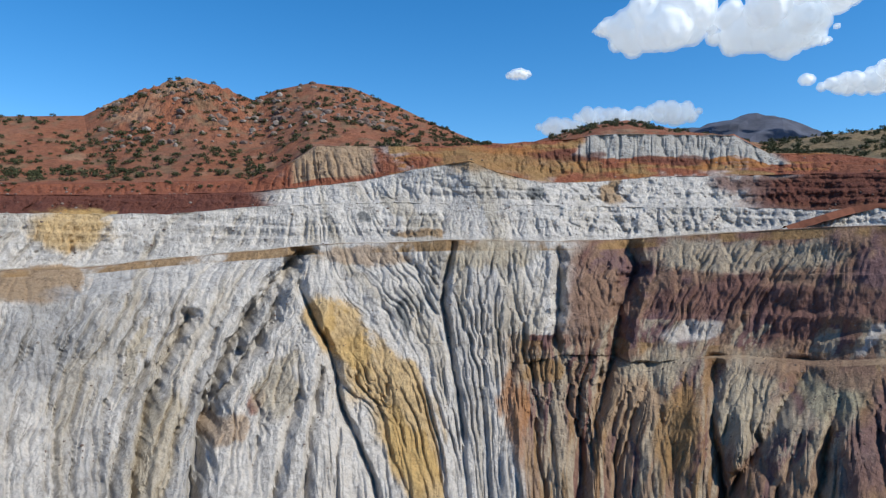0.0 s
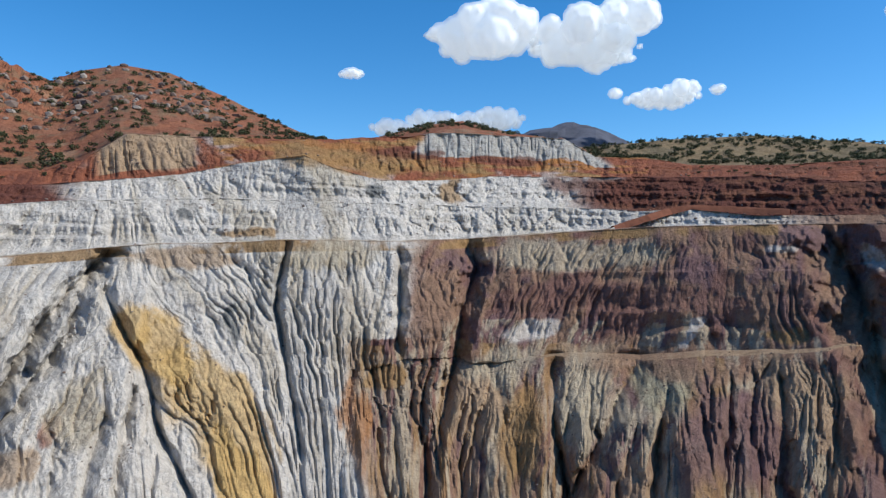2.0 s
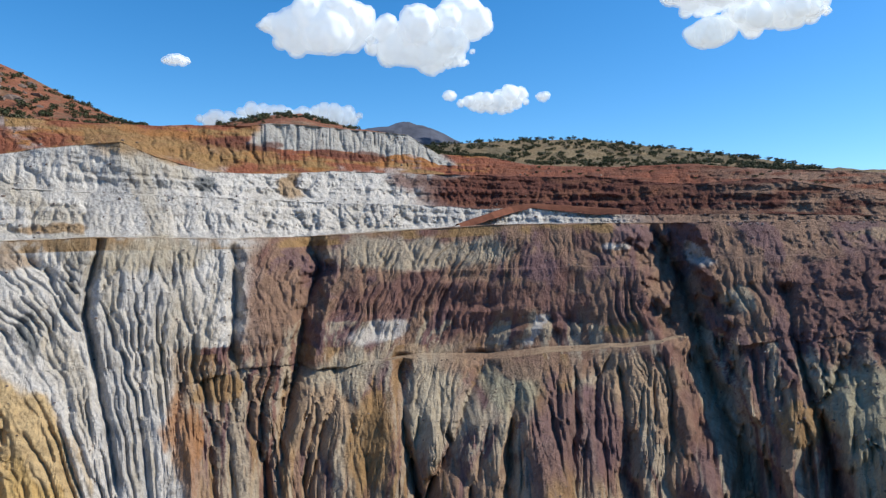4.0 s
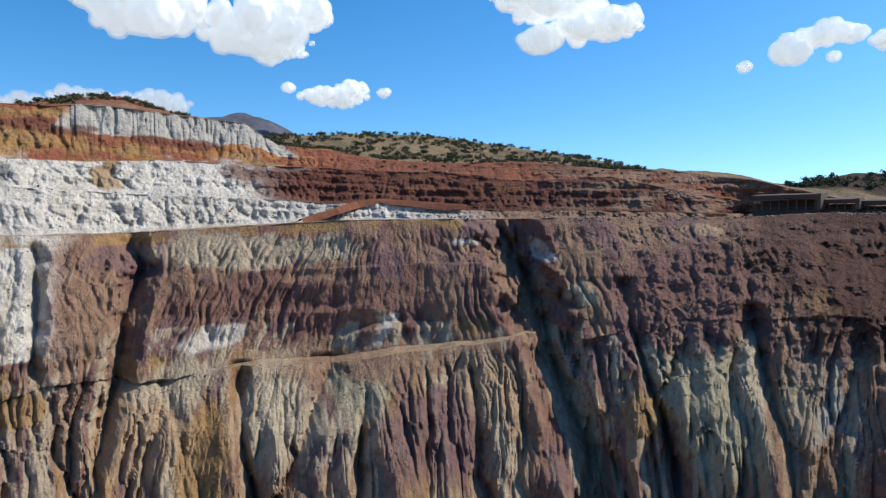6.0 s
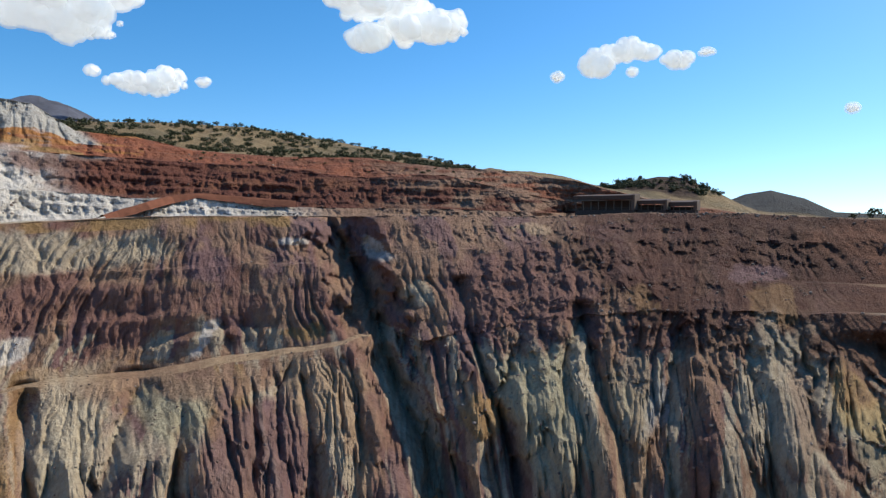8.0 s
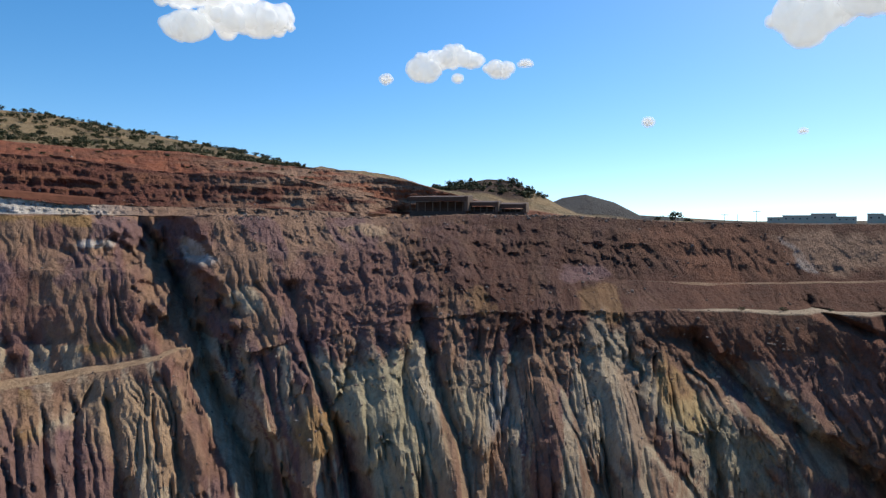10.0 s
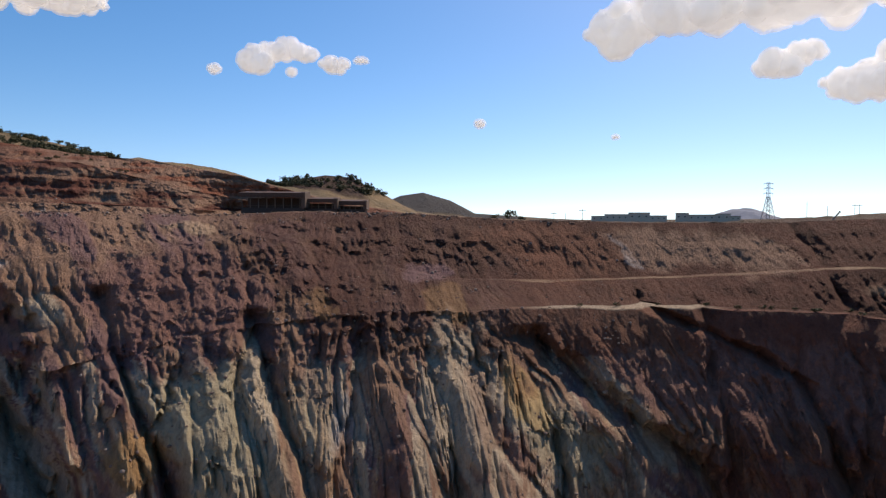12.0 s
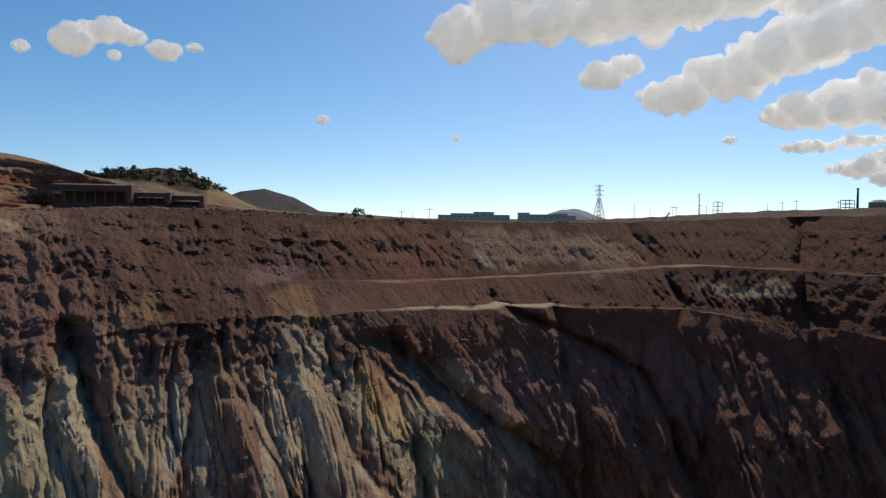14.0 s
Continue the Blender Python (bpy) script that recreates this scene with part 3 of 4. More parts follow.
    # pale strip and ochre edge along the main bench
    bench = ((V >= 7) & (V < 8)).astype(float)
    lay(bench * (T < 26) * (0.5 + 0.5 * smooth(-0.1, 0.3, wob)), H["CREAM"])
    lay(((V > 6.75) & (V < 7.3)) * (T < 40) * smooth(-0.25, 0.2, wob + 0.3 * fine) * 0.9, H["OCHRE"])
    lay(((V >= 7.0) & (V < 7.2)) * (T < 26) * 0.6, H["BROWN"])
    lay(bench * smooth(24, 30, T), H["BROWN"])
    lay(((V >= 3) & (V < 4)) * smooth(17, 22, T) * (T < 46) * 0.9, H["TAN"])
    lay(((V >= 3) & (V < 4)) * smooth(82, 86, T) * (1 - smooth(96, 99, T)) * 0.75, H["CREAM"])
    lay(((V >= 5) & (V < 6)) * smooth(80, 86, T) * (0.35 + 0.4 * wob), H["TAN"])
    # upper benches
    turn = smooth(38, 44, T + WOB_SIDE * 2)
    lay((V >= 8) * (V < 9) * turn, H["BROWN"])
    lay((V >= 9) * smooth(24, 29, T + WOB_SIDE * 5), H["DEEP"])
    lay((V >= 9) * (V < 11) * smooth(24, 29, T + WOB_SIDE * 5) * smooth(-0.1, 0.3, fbm(ARC / 9, Z / 3, 61)) * 0.8, H["CLAY"])
    lay((V >= 9.9) * smooth(-15, -21, T - wob * 4), H["DEEP"])
    lay((V >= 11) * (1 - 0.6 * smooth(0.1, 0.4, wob) * (T < 24)), H["RED"])
    lay((V >= 11) * (V < 14) * (T > -8) * (T < 26) * smooth(-0.1, 0.3, fbm(ARC / 12, Z / 2.5, 62)), H["OCHRE"])
    lay((V >= 11) * (V < 14) * (T > -8) * (T < 30) * smooth(0.05, 0.35, fbm(ARC / 10, Z / 2.0, 63)), H["ORANGE"])
    lay((V >= 11) * (V < 14) * smooth(28, 34, T) * smooth(-0.1, 0.3, fbm(ARC / 14, Z / 2.0, 64)) * 0.8, H["CLAY"])
    lay((V >= 10) * (V < 14) * smooth(44, 54, T) * smooth(-0.2, 0.2, fbm(ARC / 10, Z / 3.0, 65)) * 0.9, H["BROWN"])
    # the pale spoil heap on the skyline
    heap = smooth(9.5, 10.5, T + wob) * (1 - smooth(23.6, 24.8, T + (Z - 53) * 0.18))
    lay((V >= 12.5 + 0.15 * wob) * (V < 14) * heap, (0.42, 0.40, 0.36))
    lay((V >= 12.2) * (V < 14) * smooth(-17, -16, T) * (1 - smooth(-9.6, -9, T + 0.4 * wob)), H["TAN"])
    # hillsides
    up = (V >= 14).astype(float)
    lay(up, H["SOIL"])
    hx, hy = X / 1.0, Y / 1.0
    h1, h2 = fbm(hx / 34, hy / 34, 71, 4), fbm(hx / 9, hy / 9, 72, 4)
    lay(up * smooth(0.0, 0.45, h1) * 0.6, (0.26, 0.13, 0.08))
    lay(up * smooth(0.1, 0.4, h2) * 0.55, (0.19, 0.15, 0.09))
    lay(up * smooth(0.15, 0.45, -h2) * 0.6, (0.31, 0.125, 0.07))
    lay(up * smooth(0.35, 0.55, -h1) * 0.45, H["TAN"])
    lay(up * smooth(23, 27, T) * 0.85, H["GRASS"])
    lay(up * smooth(23, 27, T) * smooth(0.0, 0.4, h1) * 0.7, H["OLIVE"])
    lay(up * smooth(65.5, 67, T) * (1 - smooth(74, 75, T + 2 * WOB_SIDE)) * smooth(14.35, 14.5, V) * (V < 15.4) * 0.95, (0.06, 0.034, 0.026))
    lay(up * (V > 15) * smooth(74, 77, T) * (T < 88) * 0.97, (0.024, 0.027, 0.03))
    # plain and terraces on the right: shade of slopes facing off-sun painted in
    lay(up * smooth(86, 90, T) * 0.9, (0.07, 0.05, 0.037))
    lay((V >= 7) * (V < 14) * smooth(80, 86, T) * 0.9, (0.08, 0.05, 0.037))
    patch(-9.7, -56.8, 3.3, 19.3, H["YELLOW"])
    patch(-12.8, -39.2, 1.7, 11.7, H["YELLOW"])
    patch(-15.1, -32.9, 1.3, 8.5, H["YELLOW"])
    patch(-7.7, -72.7, 1.9, 11.4, H["YELLOW"])
    patch(-37.6, -18.4, 3.3, 4.9, H["OCHRE"])
    patch(-34.6, 0.9, 2.9, 8.0, H["YELLOW"])
    patch(-21.5, -55.9, 0.7, 3.4, H["RED"])
    patch(-24.5, -63.1, 2.2, 3.9, H["TAN"])
    patch(-11.2, -9.4, 3.6, 3.6, H["TAN"])
    patch(-5.2, 0.9, 2.6, 1.6, H["OCHRE"])
    patch(-19.6, -52.0, 1.9, 8.1, H["CREAM"])
    patch(-30.3, -65.2, 2.9, 13.2, H["CREAM"])
    patch(-30.6, -39.6, 0.7, 12.5, H["CREAM"])
    patch(-36.7, -34.4, 5.3, 11.5, H["GREY"])
    patch(-7.4, -31.1, 0.6, 5.2, H["DARK"])
    patch(-10.9, 6.8, 0.6, 1.9, H["DARK"])
    patch(5.7, 19.6, 1.2, 3.2, H["DARK"])
    patch(-12.4, 34.7, 3.4, 7.8, H["TAN"])
    patch(-7.9, 34.8, 1.2, 6.8, H["RED"])
    patch(3.2, 34.6, 7.6, 7.8, H["OCHRE"])
    patch(3.2, 41.5, 4.3, 2.4, H["ORANGE"])
    patch(8.4, 40.3, 3.6, 2.9, H["DEEP"])
    patch(12.4, 20.4, 1.0, 7.2, H["OCHRE"])
    patch(17.3, 38.1, 2.9, 2.4, H["DEEP"])
    patch(18.7, 22.2, 4.5, 6.9, H["WHITE"])
    patch(28.8, 25.3, 7.2, 7.4, H["DEEP"])
    patch(23.3, -7.4, 8.6, 6.2, H["CREAM"])
    patch(19.2, -36.2, 2.3, 3.8, H["WHITE"])
    patch(32.4, -33.2, 0.6, 4.5, H["CREAM"])
    patch(30.5, -47.5, 2.5, 5.0, H["ASH"])
    patch(2.9, -60.1, 1.1, 12.2, H["ORANGE"])
    patch(14.6, -57.4, 2.4, 9.1, H["TAN"])
    patch(17.6, -62.8, 1.9, 10.6, H["OCHRE"])
    patch(5.7, -50.4, 1.7, 3.8, H["OCHRE"])
    patch(24.4, -55.1, 2.2, 11.4, H["CREAM"])
    patch(10.6, -27.1, 2.4, 13.5, H["BROWN"])
    patch(1.6, -7.9, 4.3, 5.7, H["CREAM"])
    patch(26.6, -43.1, 6.2, 1.8, H["TAN"])
    patch(41.4, -31.8, 2.5, 2.1, H["OCHRE"])
    patch(33.0, -34.4, 0.5, 3.9, H["WHITE"])
    patch(40.3, -5.1, 1.4, 1.9, H["WHITE"])
    patch(37.3, -21.4, 1.1, 1.2, H["TAN"])
    patch(46.7, -6.3, 0.8, 4.6, H["WHITE"])
    patch(49.8, -21.0, 1.1, 3.3, H["CREAM"])
    patch(58.8, -45.1, 3.6, 10.2, H["ASH"])
    patch(55.5, -38.6, 1.9, 4.2, H["CREAM"])
    patch(62.3, -37.4, 1.0, 9.0, H["CREAM"])
    patch(68.4, -41.6, 1.5, 6.2, H["GREY"])
    patch(53.9, -48.8, 1.2, 4.0, H["OCHRE"])
    patch(37.4, -47.3, 1.1, 3.4, H["CREAM"])
    patch(23.7, -50.7, 2.2, 9.4, H["CREAM"])
    patch(30.3, -47.4, 2.0, 5.6, H["ASH"], 0.5)
    patch(59.1, 0.4, 1.4, 2.0, H["TAN"])
    patch(34.5, -43.7, 9.1, 3.9, H["BROWN"])
    patch(42.0, -45.4, 4.3, 8.5, H["TAN"])
    patch(35.9, -56.9, 4.3, 10.9, H["PURPLE"])
    patch(34.0, -12.0, 2.9, 6.0, H["PURPLE"])
    patch(28.5, -23.7, 11.9, 5.9, H["MAROON"])
    patch(13.8, -56.6, 2.9, 10.2, H["TAN"])
    patch(15.9, -47.0, 3.3, 5.6, H["CREAM"])
    patch(84.5, -48.1, 2.9, 10.0, H["ASH"])
    patch(82.5, -38.0, 1.4, 7.7, H["YELLOW"], 0.5)
    patch(68.6, -41.1, 1.2, 4.2, H["GREY"])
    patch(58.3, -42.6, 3.1, 6.1, H["ASH"])
    patch(61.8, -38.0, 1.3, 8.2, H["CREAM"])
    patch(68.0, -19.8, 1.7, 4.4, H["OCHRE"], 0.4)
    patch(76.5, -20.6, 1.7, 3.9, H["OCHRE"], 0.4)
    patch(76.1, -12.7, 1.9, 2.6, H["PURPLE"])
    patch(87.1, -5.4, 6.2, 9.4, H["CLAY"])
    patch(92.6, -6.1, 0.6, 5.4, H["GREY"])
    patch(111.2, -16.4, 3.1, 2.8, H["TAN"])
    patch(77.6, -38.0, 2.9, 10.8, H["CREAM"], 0.45)
    patch(58.3, -16.7, 5.7, 10.0, H["MAROON"])
    patch(98.1, -4.9, 7.2, 7.5, H["BROWN"])
    patch(100.0, -39.1, 11.9, 9.6, H["MAROON"])
    patch(76, -36, 1.6, 12, H["CREAM"], 0.6)
    patch(66.5, -40, 2.4, 10, H["ASH"], 0.5)
    return col


WOB_SIDE = fbm(ARC / 20, Z / 12, 49, 3)
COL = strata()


def ground_piece(name, v0, v1, t0, t1, label):
    """One stretch of the sheet between two layers and two bearings; neighbours share their edge."""
    rows = np.where((V[:, 0] >= v0 - 1e-6) & (V[:, 0] <= v1 + 1e-6))[0]
    cols = np.where((bearings >= t0) & (bearings < t1))[0]
    if cols[-1] + 1 < len(bearings):
        cols = np.append(cols, cols[-1] + 1)
    elif t1 >= 180:
        cols = np.append(cols, 0)
    pick = np.ix_(rows, cols)
    co = np.stack([X[pick], Y[pick], Z[pick]], -1).reshape(-1, 3).astype(np.float32)
    h, w = len(rows), len(cols)
    i = (np.arange(h - 1)[:, None] * w + np.arange(w - 1)[None, :]).ravel()
    quads = np.stack([i, i + w, i + w + 1, i + 1], -1).astype(np.int32)
    me = bpy.data.meshes.new(name)
    me.vertices.add(len(co))
    me.vertices.foreach_set("co", co.ravel())
    me.loops.add(quads.size)
    me.loops.foreach_set("vertex_index", quads.ravel())
    me.polygons.add(len(quads))
    me.polygons.foreach_set("loop_start", np.arange(0, quads.size, 4, dtype=np.int32))
    me.polygons.foreach_set("loop_total", np.full(len(quads), 4, dtype=np.int32))
    me.polygons.foreach_set("use_smooth", np.zeros(len(quads), dtype=bool))
    me.update()
    at = me.color_attributes.new("strata", "FLOAT_COLOR", "POINT")
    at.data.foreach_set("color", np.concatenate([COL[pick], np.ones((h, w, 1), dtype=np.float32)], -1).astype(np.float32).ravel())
    me.materials.append(ROCK)
    return tagged(new(name, me), label, "ground", kind="structure")


ground_piece("ground_pit_floor", 0, 1, -180, 180, "shaded rubble floor of the open pit")
ground_piece("wall_pale_rock", 1, 7, -180, 5, "pale grey and yellow rilled rock face of the pit")
ground_piece("wall_maroon_rock_lower", 1, 3, 5, 48, "brown, ochre and purple gullied rock face below the haul road")
ground_piece("road_haul_bench", 3, 4, 5, 48, "tan dirt haul road along a ledge of the pit")
ground_piece("wall_maroon_rock_upper", 4, 7, 5, 48, "maroon rock face with a cream band and a narrow ledge")
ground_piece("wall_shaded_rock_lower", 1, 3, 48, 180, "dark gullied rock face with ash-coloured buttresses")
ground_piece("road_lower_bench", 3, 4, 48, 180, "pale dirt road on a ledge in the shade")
ground_piece("wall_shaded_rock_upper", 4, 7, 48, 180, "red-brown rock slope below the pit's rim, shade painted into its colour")
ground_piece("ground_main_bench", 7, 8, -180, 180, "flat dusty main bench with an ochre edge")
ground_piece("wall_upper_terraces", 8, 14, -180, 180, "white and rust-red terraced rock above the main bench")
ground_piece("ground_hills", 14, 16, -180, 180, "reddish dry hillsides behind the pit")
ground_piece("ground_plain", 16, 18, -180, 180, "distant dry plain reaching to the horizon")


# ---- helpers for things ----
def part(name, bm, mat, parent=None, label=""):
    me = bpy.data.meshes.new(name)
    bm.to_mesh(me)
    bm.free()
    if mat:
        me.materials.append(mat)
    ob = new(name, me)
    if parent:
        ob.parent = parent
    return tagged(ob, label)


def box(bm, x0, y0, z0, x1, y1, z1, bevel=0.0):
    made = bmesh.ops.create_cube(bm, size=1.0, matrix=Matrix.Translation(((x0 + x1) / 2, (y0 + y1) / 2, (z0 + z1) / 2)) @ Matrix.Diagonal((x1 - x0, y1 - y0, z1 - z0, 1)))
    if bevel:
        bmesh.ops.bevel(bm, geom=list({e for v in made["verts"] for e in v.link_edges}), offset=bevel, segments=1, affect="EDGES")
    return bm


def beam(bm, a, b, w):
    """A square bar from a to b."""
    a, b = Vector(a), Vector(b)
    d = b - a
    m = Matrix.Translation((a + b) / 2) @ d.to_track_quat("Z", "Y").to_matrix().to_4x4() @ Matrix.Diagonal((w, w, d.length, 1))
    bmesh.ops.create_cube(bm, size=1.0, matrix=m)
    return bm


def tube(bm, a, b, r0, r1, sides=8):
    a, b = Vector(a), Vector(b)
    d = b - a
    m = Matrix.Translation((a + b) / 2) @ d.to_track_quat("Z", "Y").to_matrix().to_4x4()
    bmesh.ops.create_cone(bm, cap_ends=True, segments=sides, radius1=r0, radius2=r1, depth=d.length, matrix=m)
    return bm


def ground_z(x, y):
    """Height of the ground at a place in plan."""
    th = math.degrees(math.atan2(x - OX, y - OY))
    j = int(np.argmin(np.abs(bearings - th)))
    return float(np.interp(math.hypot(x - OX, y - OY), np.maximum.accumulate(R[:, j]), Z[:, j]))


# ---- clouds: heaped cumulus far beyond the hills ----
def cloud_material(name, clear, lit):
    """Vapour: scatters light back and through, with a faint glow added; the outer veil is thin."""
    m, nodes, links, b = material(name, 1.0)
    out = nodes["Material Output"]
    nodes.remove(b)
    dif, tra = nodes.new("ShaderNodeBsdfDiffuse"), nodes.new("ShaderNodeBsdfTranslucent")
    dif.inputs[0].default_value = tra.inputs[0].default_value = (0.92, 0.92, 0.92, 1)
    glow = nodes.new("ShaderNodeEmission")  # added emission in place of light scattered many times inside the cloud
    glow.inputs[0].default_value, glow.inputs[1].default_value = (0.78, 0.89, 1.0, 1), lit
    mx, add = nodes.new("ShaderNodeMixShader"), nodes.new("ShaderNodeAddShader")
    mx.inputs[0].default_value = 0.4
    links.new(dif.outputs[0], mx.inputs[1]), links.new(tra.outputs[0], mx.inputs[2])
    links.new(mx.outputs[0], add.inputs[0]), links.new(glow.outputs[0], add.inputs[1])
    thin, gap = nodes.new("ShaderNodeMixShader"), nodes.new("ShaderNodeBsdfTransparent")
    thin.inputs[0].default_value = clear
    links.new(add.outputs[0], thin.inputs[1]), links.new(gap.outputs[0], thin.inputs[2])
    links.new(thin.outputs[0], out.inputs["Surface"])
    return m


CLOUD, VEIL = cloud_material("cloud_vapour", 0.0, 0.17), cloud_material("cloud_veil", 0.7, 0.17)
CLOUD_AT = 3600.0
sky_rng = random.Random(21)


def ball(detail):
    bm = bmesh.new()
    bmesh.ops.create_icosphere(bm, subdivisions=detail, radius=1.0)
    co = np.array([v.co[:] for v in bm.verts])
    tri = np.array([[v.index for v in f.verts] for f in bm.faces])
    bm.free()
    return co, tri


BALLS = {2: ball(2), 3: ball(3)}


def puffs(name, balls, grow, mat, parent):
    co, tris, k = [], [], 0
    for centre, r, detail, seed in balls:
        unit, tri = BALLS[detail]
        lump = 1 + 0.16 * np.sin(unit @ np.array([5.1, 3.7, 4.3]) + seed) * np.sin(unit @ np.array([-3.1, 5.3, 2.9]) + 2 * seed) + 0.08 * np.sin(unit @ np.array([9.0, -8.0, 7.0]) + seed)
        co.append(np.array(centre) + unit * (r * grow * lump)[:, None])
        tris.append(tri + k)
        k += len(unit)
    me = bpy.data.meshes.new(name)
    me.from_pydata(np.concatenate(co).tolist(), [], np.concatenate(tris).tolist())
    me.polygons.foreach_set("use_smooth", np.ones(len(me.polygons), dtype=bool))
    me.materials.append(mat)
    ob = new(name, me)
    ob.parent = parent
    return ob


PUFFS = []


def close_skins():
    """Each lobe's swellings grow into one skin, with a thin veil of vapour round it."""
    for ob, rh in PUFFS:
        skin = ob.modifiers.new("skin", "REMESH")
        skin.mode, skin.voxel_size, skin.use_smooth_shade = "VOXEL", max(6.0, rh / 12), True
    seen = bpy.context.evaluated_depsgraph_get()
    made = [bpy.data.meshes.new_from_object(ob.evaluated_get(seen)) for ob, rh in PUFFS]
    for (ob, rh), me in zip(PUFFS, made):
        ob.modifiers.clear()
        ob.data = me
        me.name = "puff"
        n = len(me.vertices)
        co, out = np.zeros(n * 3), np.zeros(n * 3)
        me.vertices.foreach_get("co", co)
        me.vertex_normals.foreach_get("vector", out)
        veil = me.copy()
        veil.name = "veil"
        veil.vertices.foreach_set("co", co + out * max(9.0, 0.07 * rh))
        veil.materials.clear()
        veil.materials.append(VEIL)
        new("veil", veil).parent = ob


def cloud(*lobes):
    """One cumulus from swelling lobes: bearing, height angle, half-width and half-height in degrees."""
    base = new("cloud")
    for bearing, up, wide, high in lobes:
        a, e = radians(bearing), radians(up)
        mid = Vector((math.sin(a) * math.cos(e), math.cos(a) * math.cos(e), math.sin(e))) * CLOUD_AT
        side, away = Vector((math.cos(a), -math.sin(a), 0)), Vector((math.sin(a), math.cos(a), 0))
        rw, rh = CLOUD_AT * radians(wide) * 1.06, CLOUD_AT * radians(high) * 1.04
        n = int(min(46, 12 + 12 * rw / rh)) if wide > 3 else int(7 + 5 * rw / rh)
        balls = []
        for k in range(n):
            u = (k + 0.5) / n * 1.9 - 0.95 + sky_rng.uniform(-0.08, 0.08)
            tall = max(0.12, 1 - u * u) ** 0.5
            r = rh * tall * (sky_rng.uniform(0.22, 0.58) if wide > 3 else sky_rng.uniform(0.4, 0.72))
            z = sky_rng.uniform(-0.75, 1.0) * max(0.0, rh * tall - r)
            if z < 0:
                z *= 0.85
            at = mid + side * (u * max(rw - r, 0.3 * rw)) + away * sky_rng.uniform(-0.45, 0.45) * rw * tall + Vector((0, 0, z))
            balls.append((at, r, 3 if r > 55 else 2, sky_rng.uniform(0, 6)))
        for k in range(5 if wide > 1.4 else 2):  # the heart of the lobe
            u = (k + 0.5) / 5 * 1.2 - 0.6 if wide > 1.4 else k - 0.5
            balls.append((mid + side * (u * rw * 0.8), rh * 0.62 * (1 - 0.5 * u * u), 2, sky_rng.uniform(0, 6)))
        PUFFS.append((puffs("puff", balls, 1.0, CLOUD, base), rh))
    return tagged(base, "white cumulus cloud with a greyish base in a clear blue sky", "cloud", group="clouds in the sky")


cloud((17.55, 16.21, 4.53, 2.77), (25.38, 15.39, 4.37, 2.38), (28.88, 17.27, 2.58, 2.13), (13.17, 16.27, 0.84, 0.52), (27.99, 14.16, 1.60, 0.47))
cloud((6.25, 13.06, 1.03, 0.42))
cloud((9.66, 8.84, 1.84, 0.84), (13.13, 9.51, 2.35, 0.95), (18.56, 9.64, 2.15, 1.05), (15.95, 9.45, 1.42, 0.76))
cloud((31.51, 10.92, 2.86, 0.80), (33.10, 11.54, 1.46, 0.75))
cloud((28.02, 11.48, 0.52, 0.38))
cloud((35.80, 11.44, 0.54, 0.37))
cloud((49.19, 18.37, 4.51, 1.91), (48.76, 15.45, 2.00, 1.34), (52.96, 16.36, 3.74, 1.42), (55.36, 16.92, 1.48, 1.22))
cloud((67.46, 13.39, 1.46, 1.23), (69.82, 14.39, 2.27, 0.95), (71.55, 14.20, 0.95, 0.68))
cloud((73.78, 13.56, 1.31, 0.75))
cloud((70.32, 12.85, 0.35, 0.43))
cloud((75.90, 13.95, 0.63, 0.29))
cloud((97.02, 15.98, 2.77, 2.01), (102.21, 17.48, 6.16, 2.85), (110.49, 18.01, 7.66, 3.34), (117.82, 18.23, 5.40, 2.76), (123.78, 16.96, 2.27, 1.28))
cloud((108.78, 12.74, 1.92, 1.31), (110.58, 13.46, 1.53, 0.93))
cloud((114.37, 11.11, 2.87, 1.73), (118.36, 12.25, 3.72, 2.13), (121.93, 13.81, 3.52, 2.51), (125.31, 14.83, 3.31, 2.52), (128.84, 15.13, 3.08, 2.43))
cloud((123.57, 9.18, 3.05, 1.45), (127.22, 9.92, 3.37, 2.14), (129.65, 9.31, 2.02, 2.01))
cloud((123.99, 6.79, 1.97, 0.47), (127.28, 7.03, 1.77, 0.49))
cloud((127.68, 5.07, 2.40, 0.82), (129.76, 4.39, 2.02, 0.88), (129.22, 5.80, 1.70, 0.73))
cloud((118.53, 7.53, 0.54, 0.31))
cloud((85.82, 9.15, 0.46, 0.42))
cloud((96.89, 7.97, 0.33, 0.19))
cloud((64.38, 12.66, 0.51, 0.40))
close_skins()


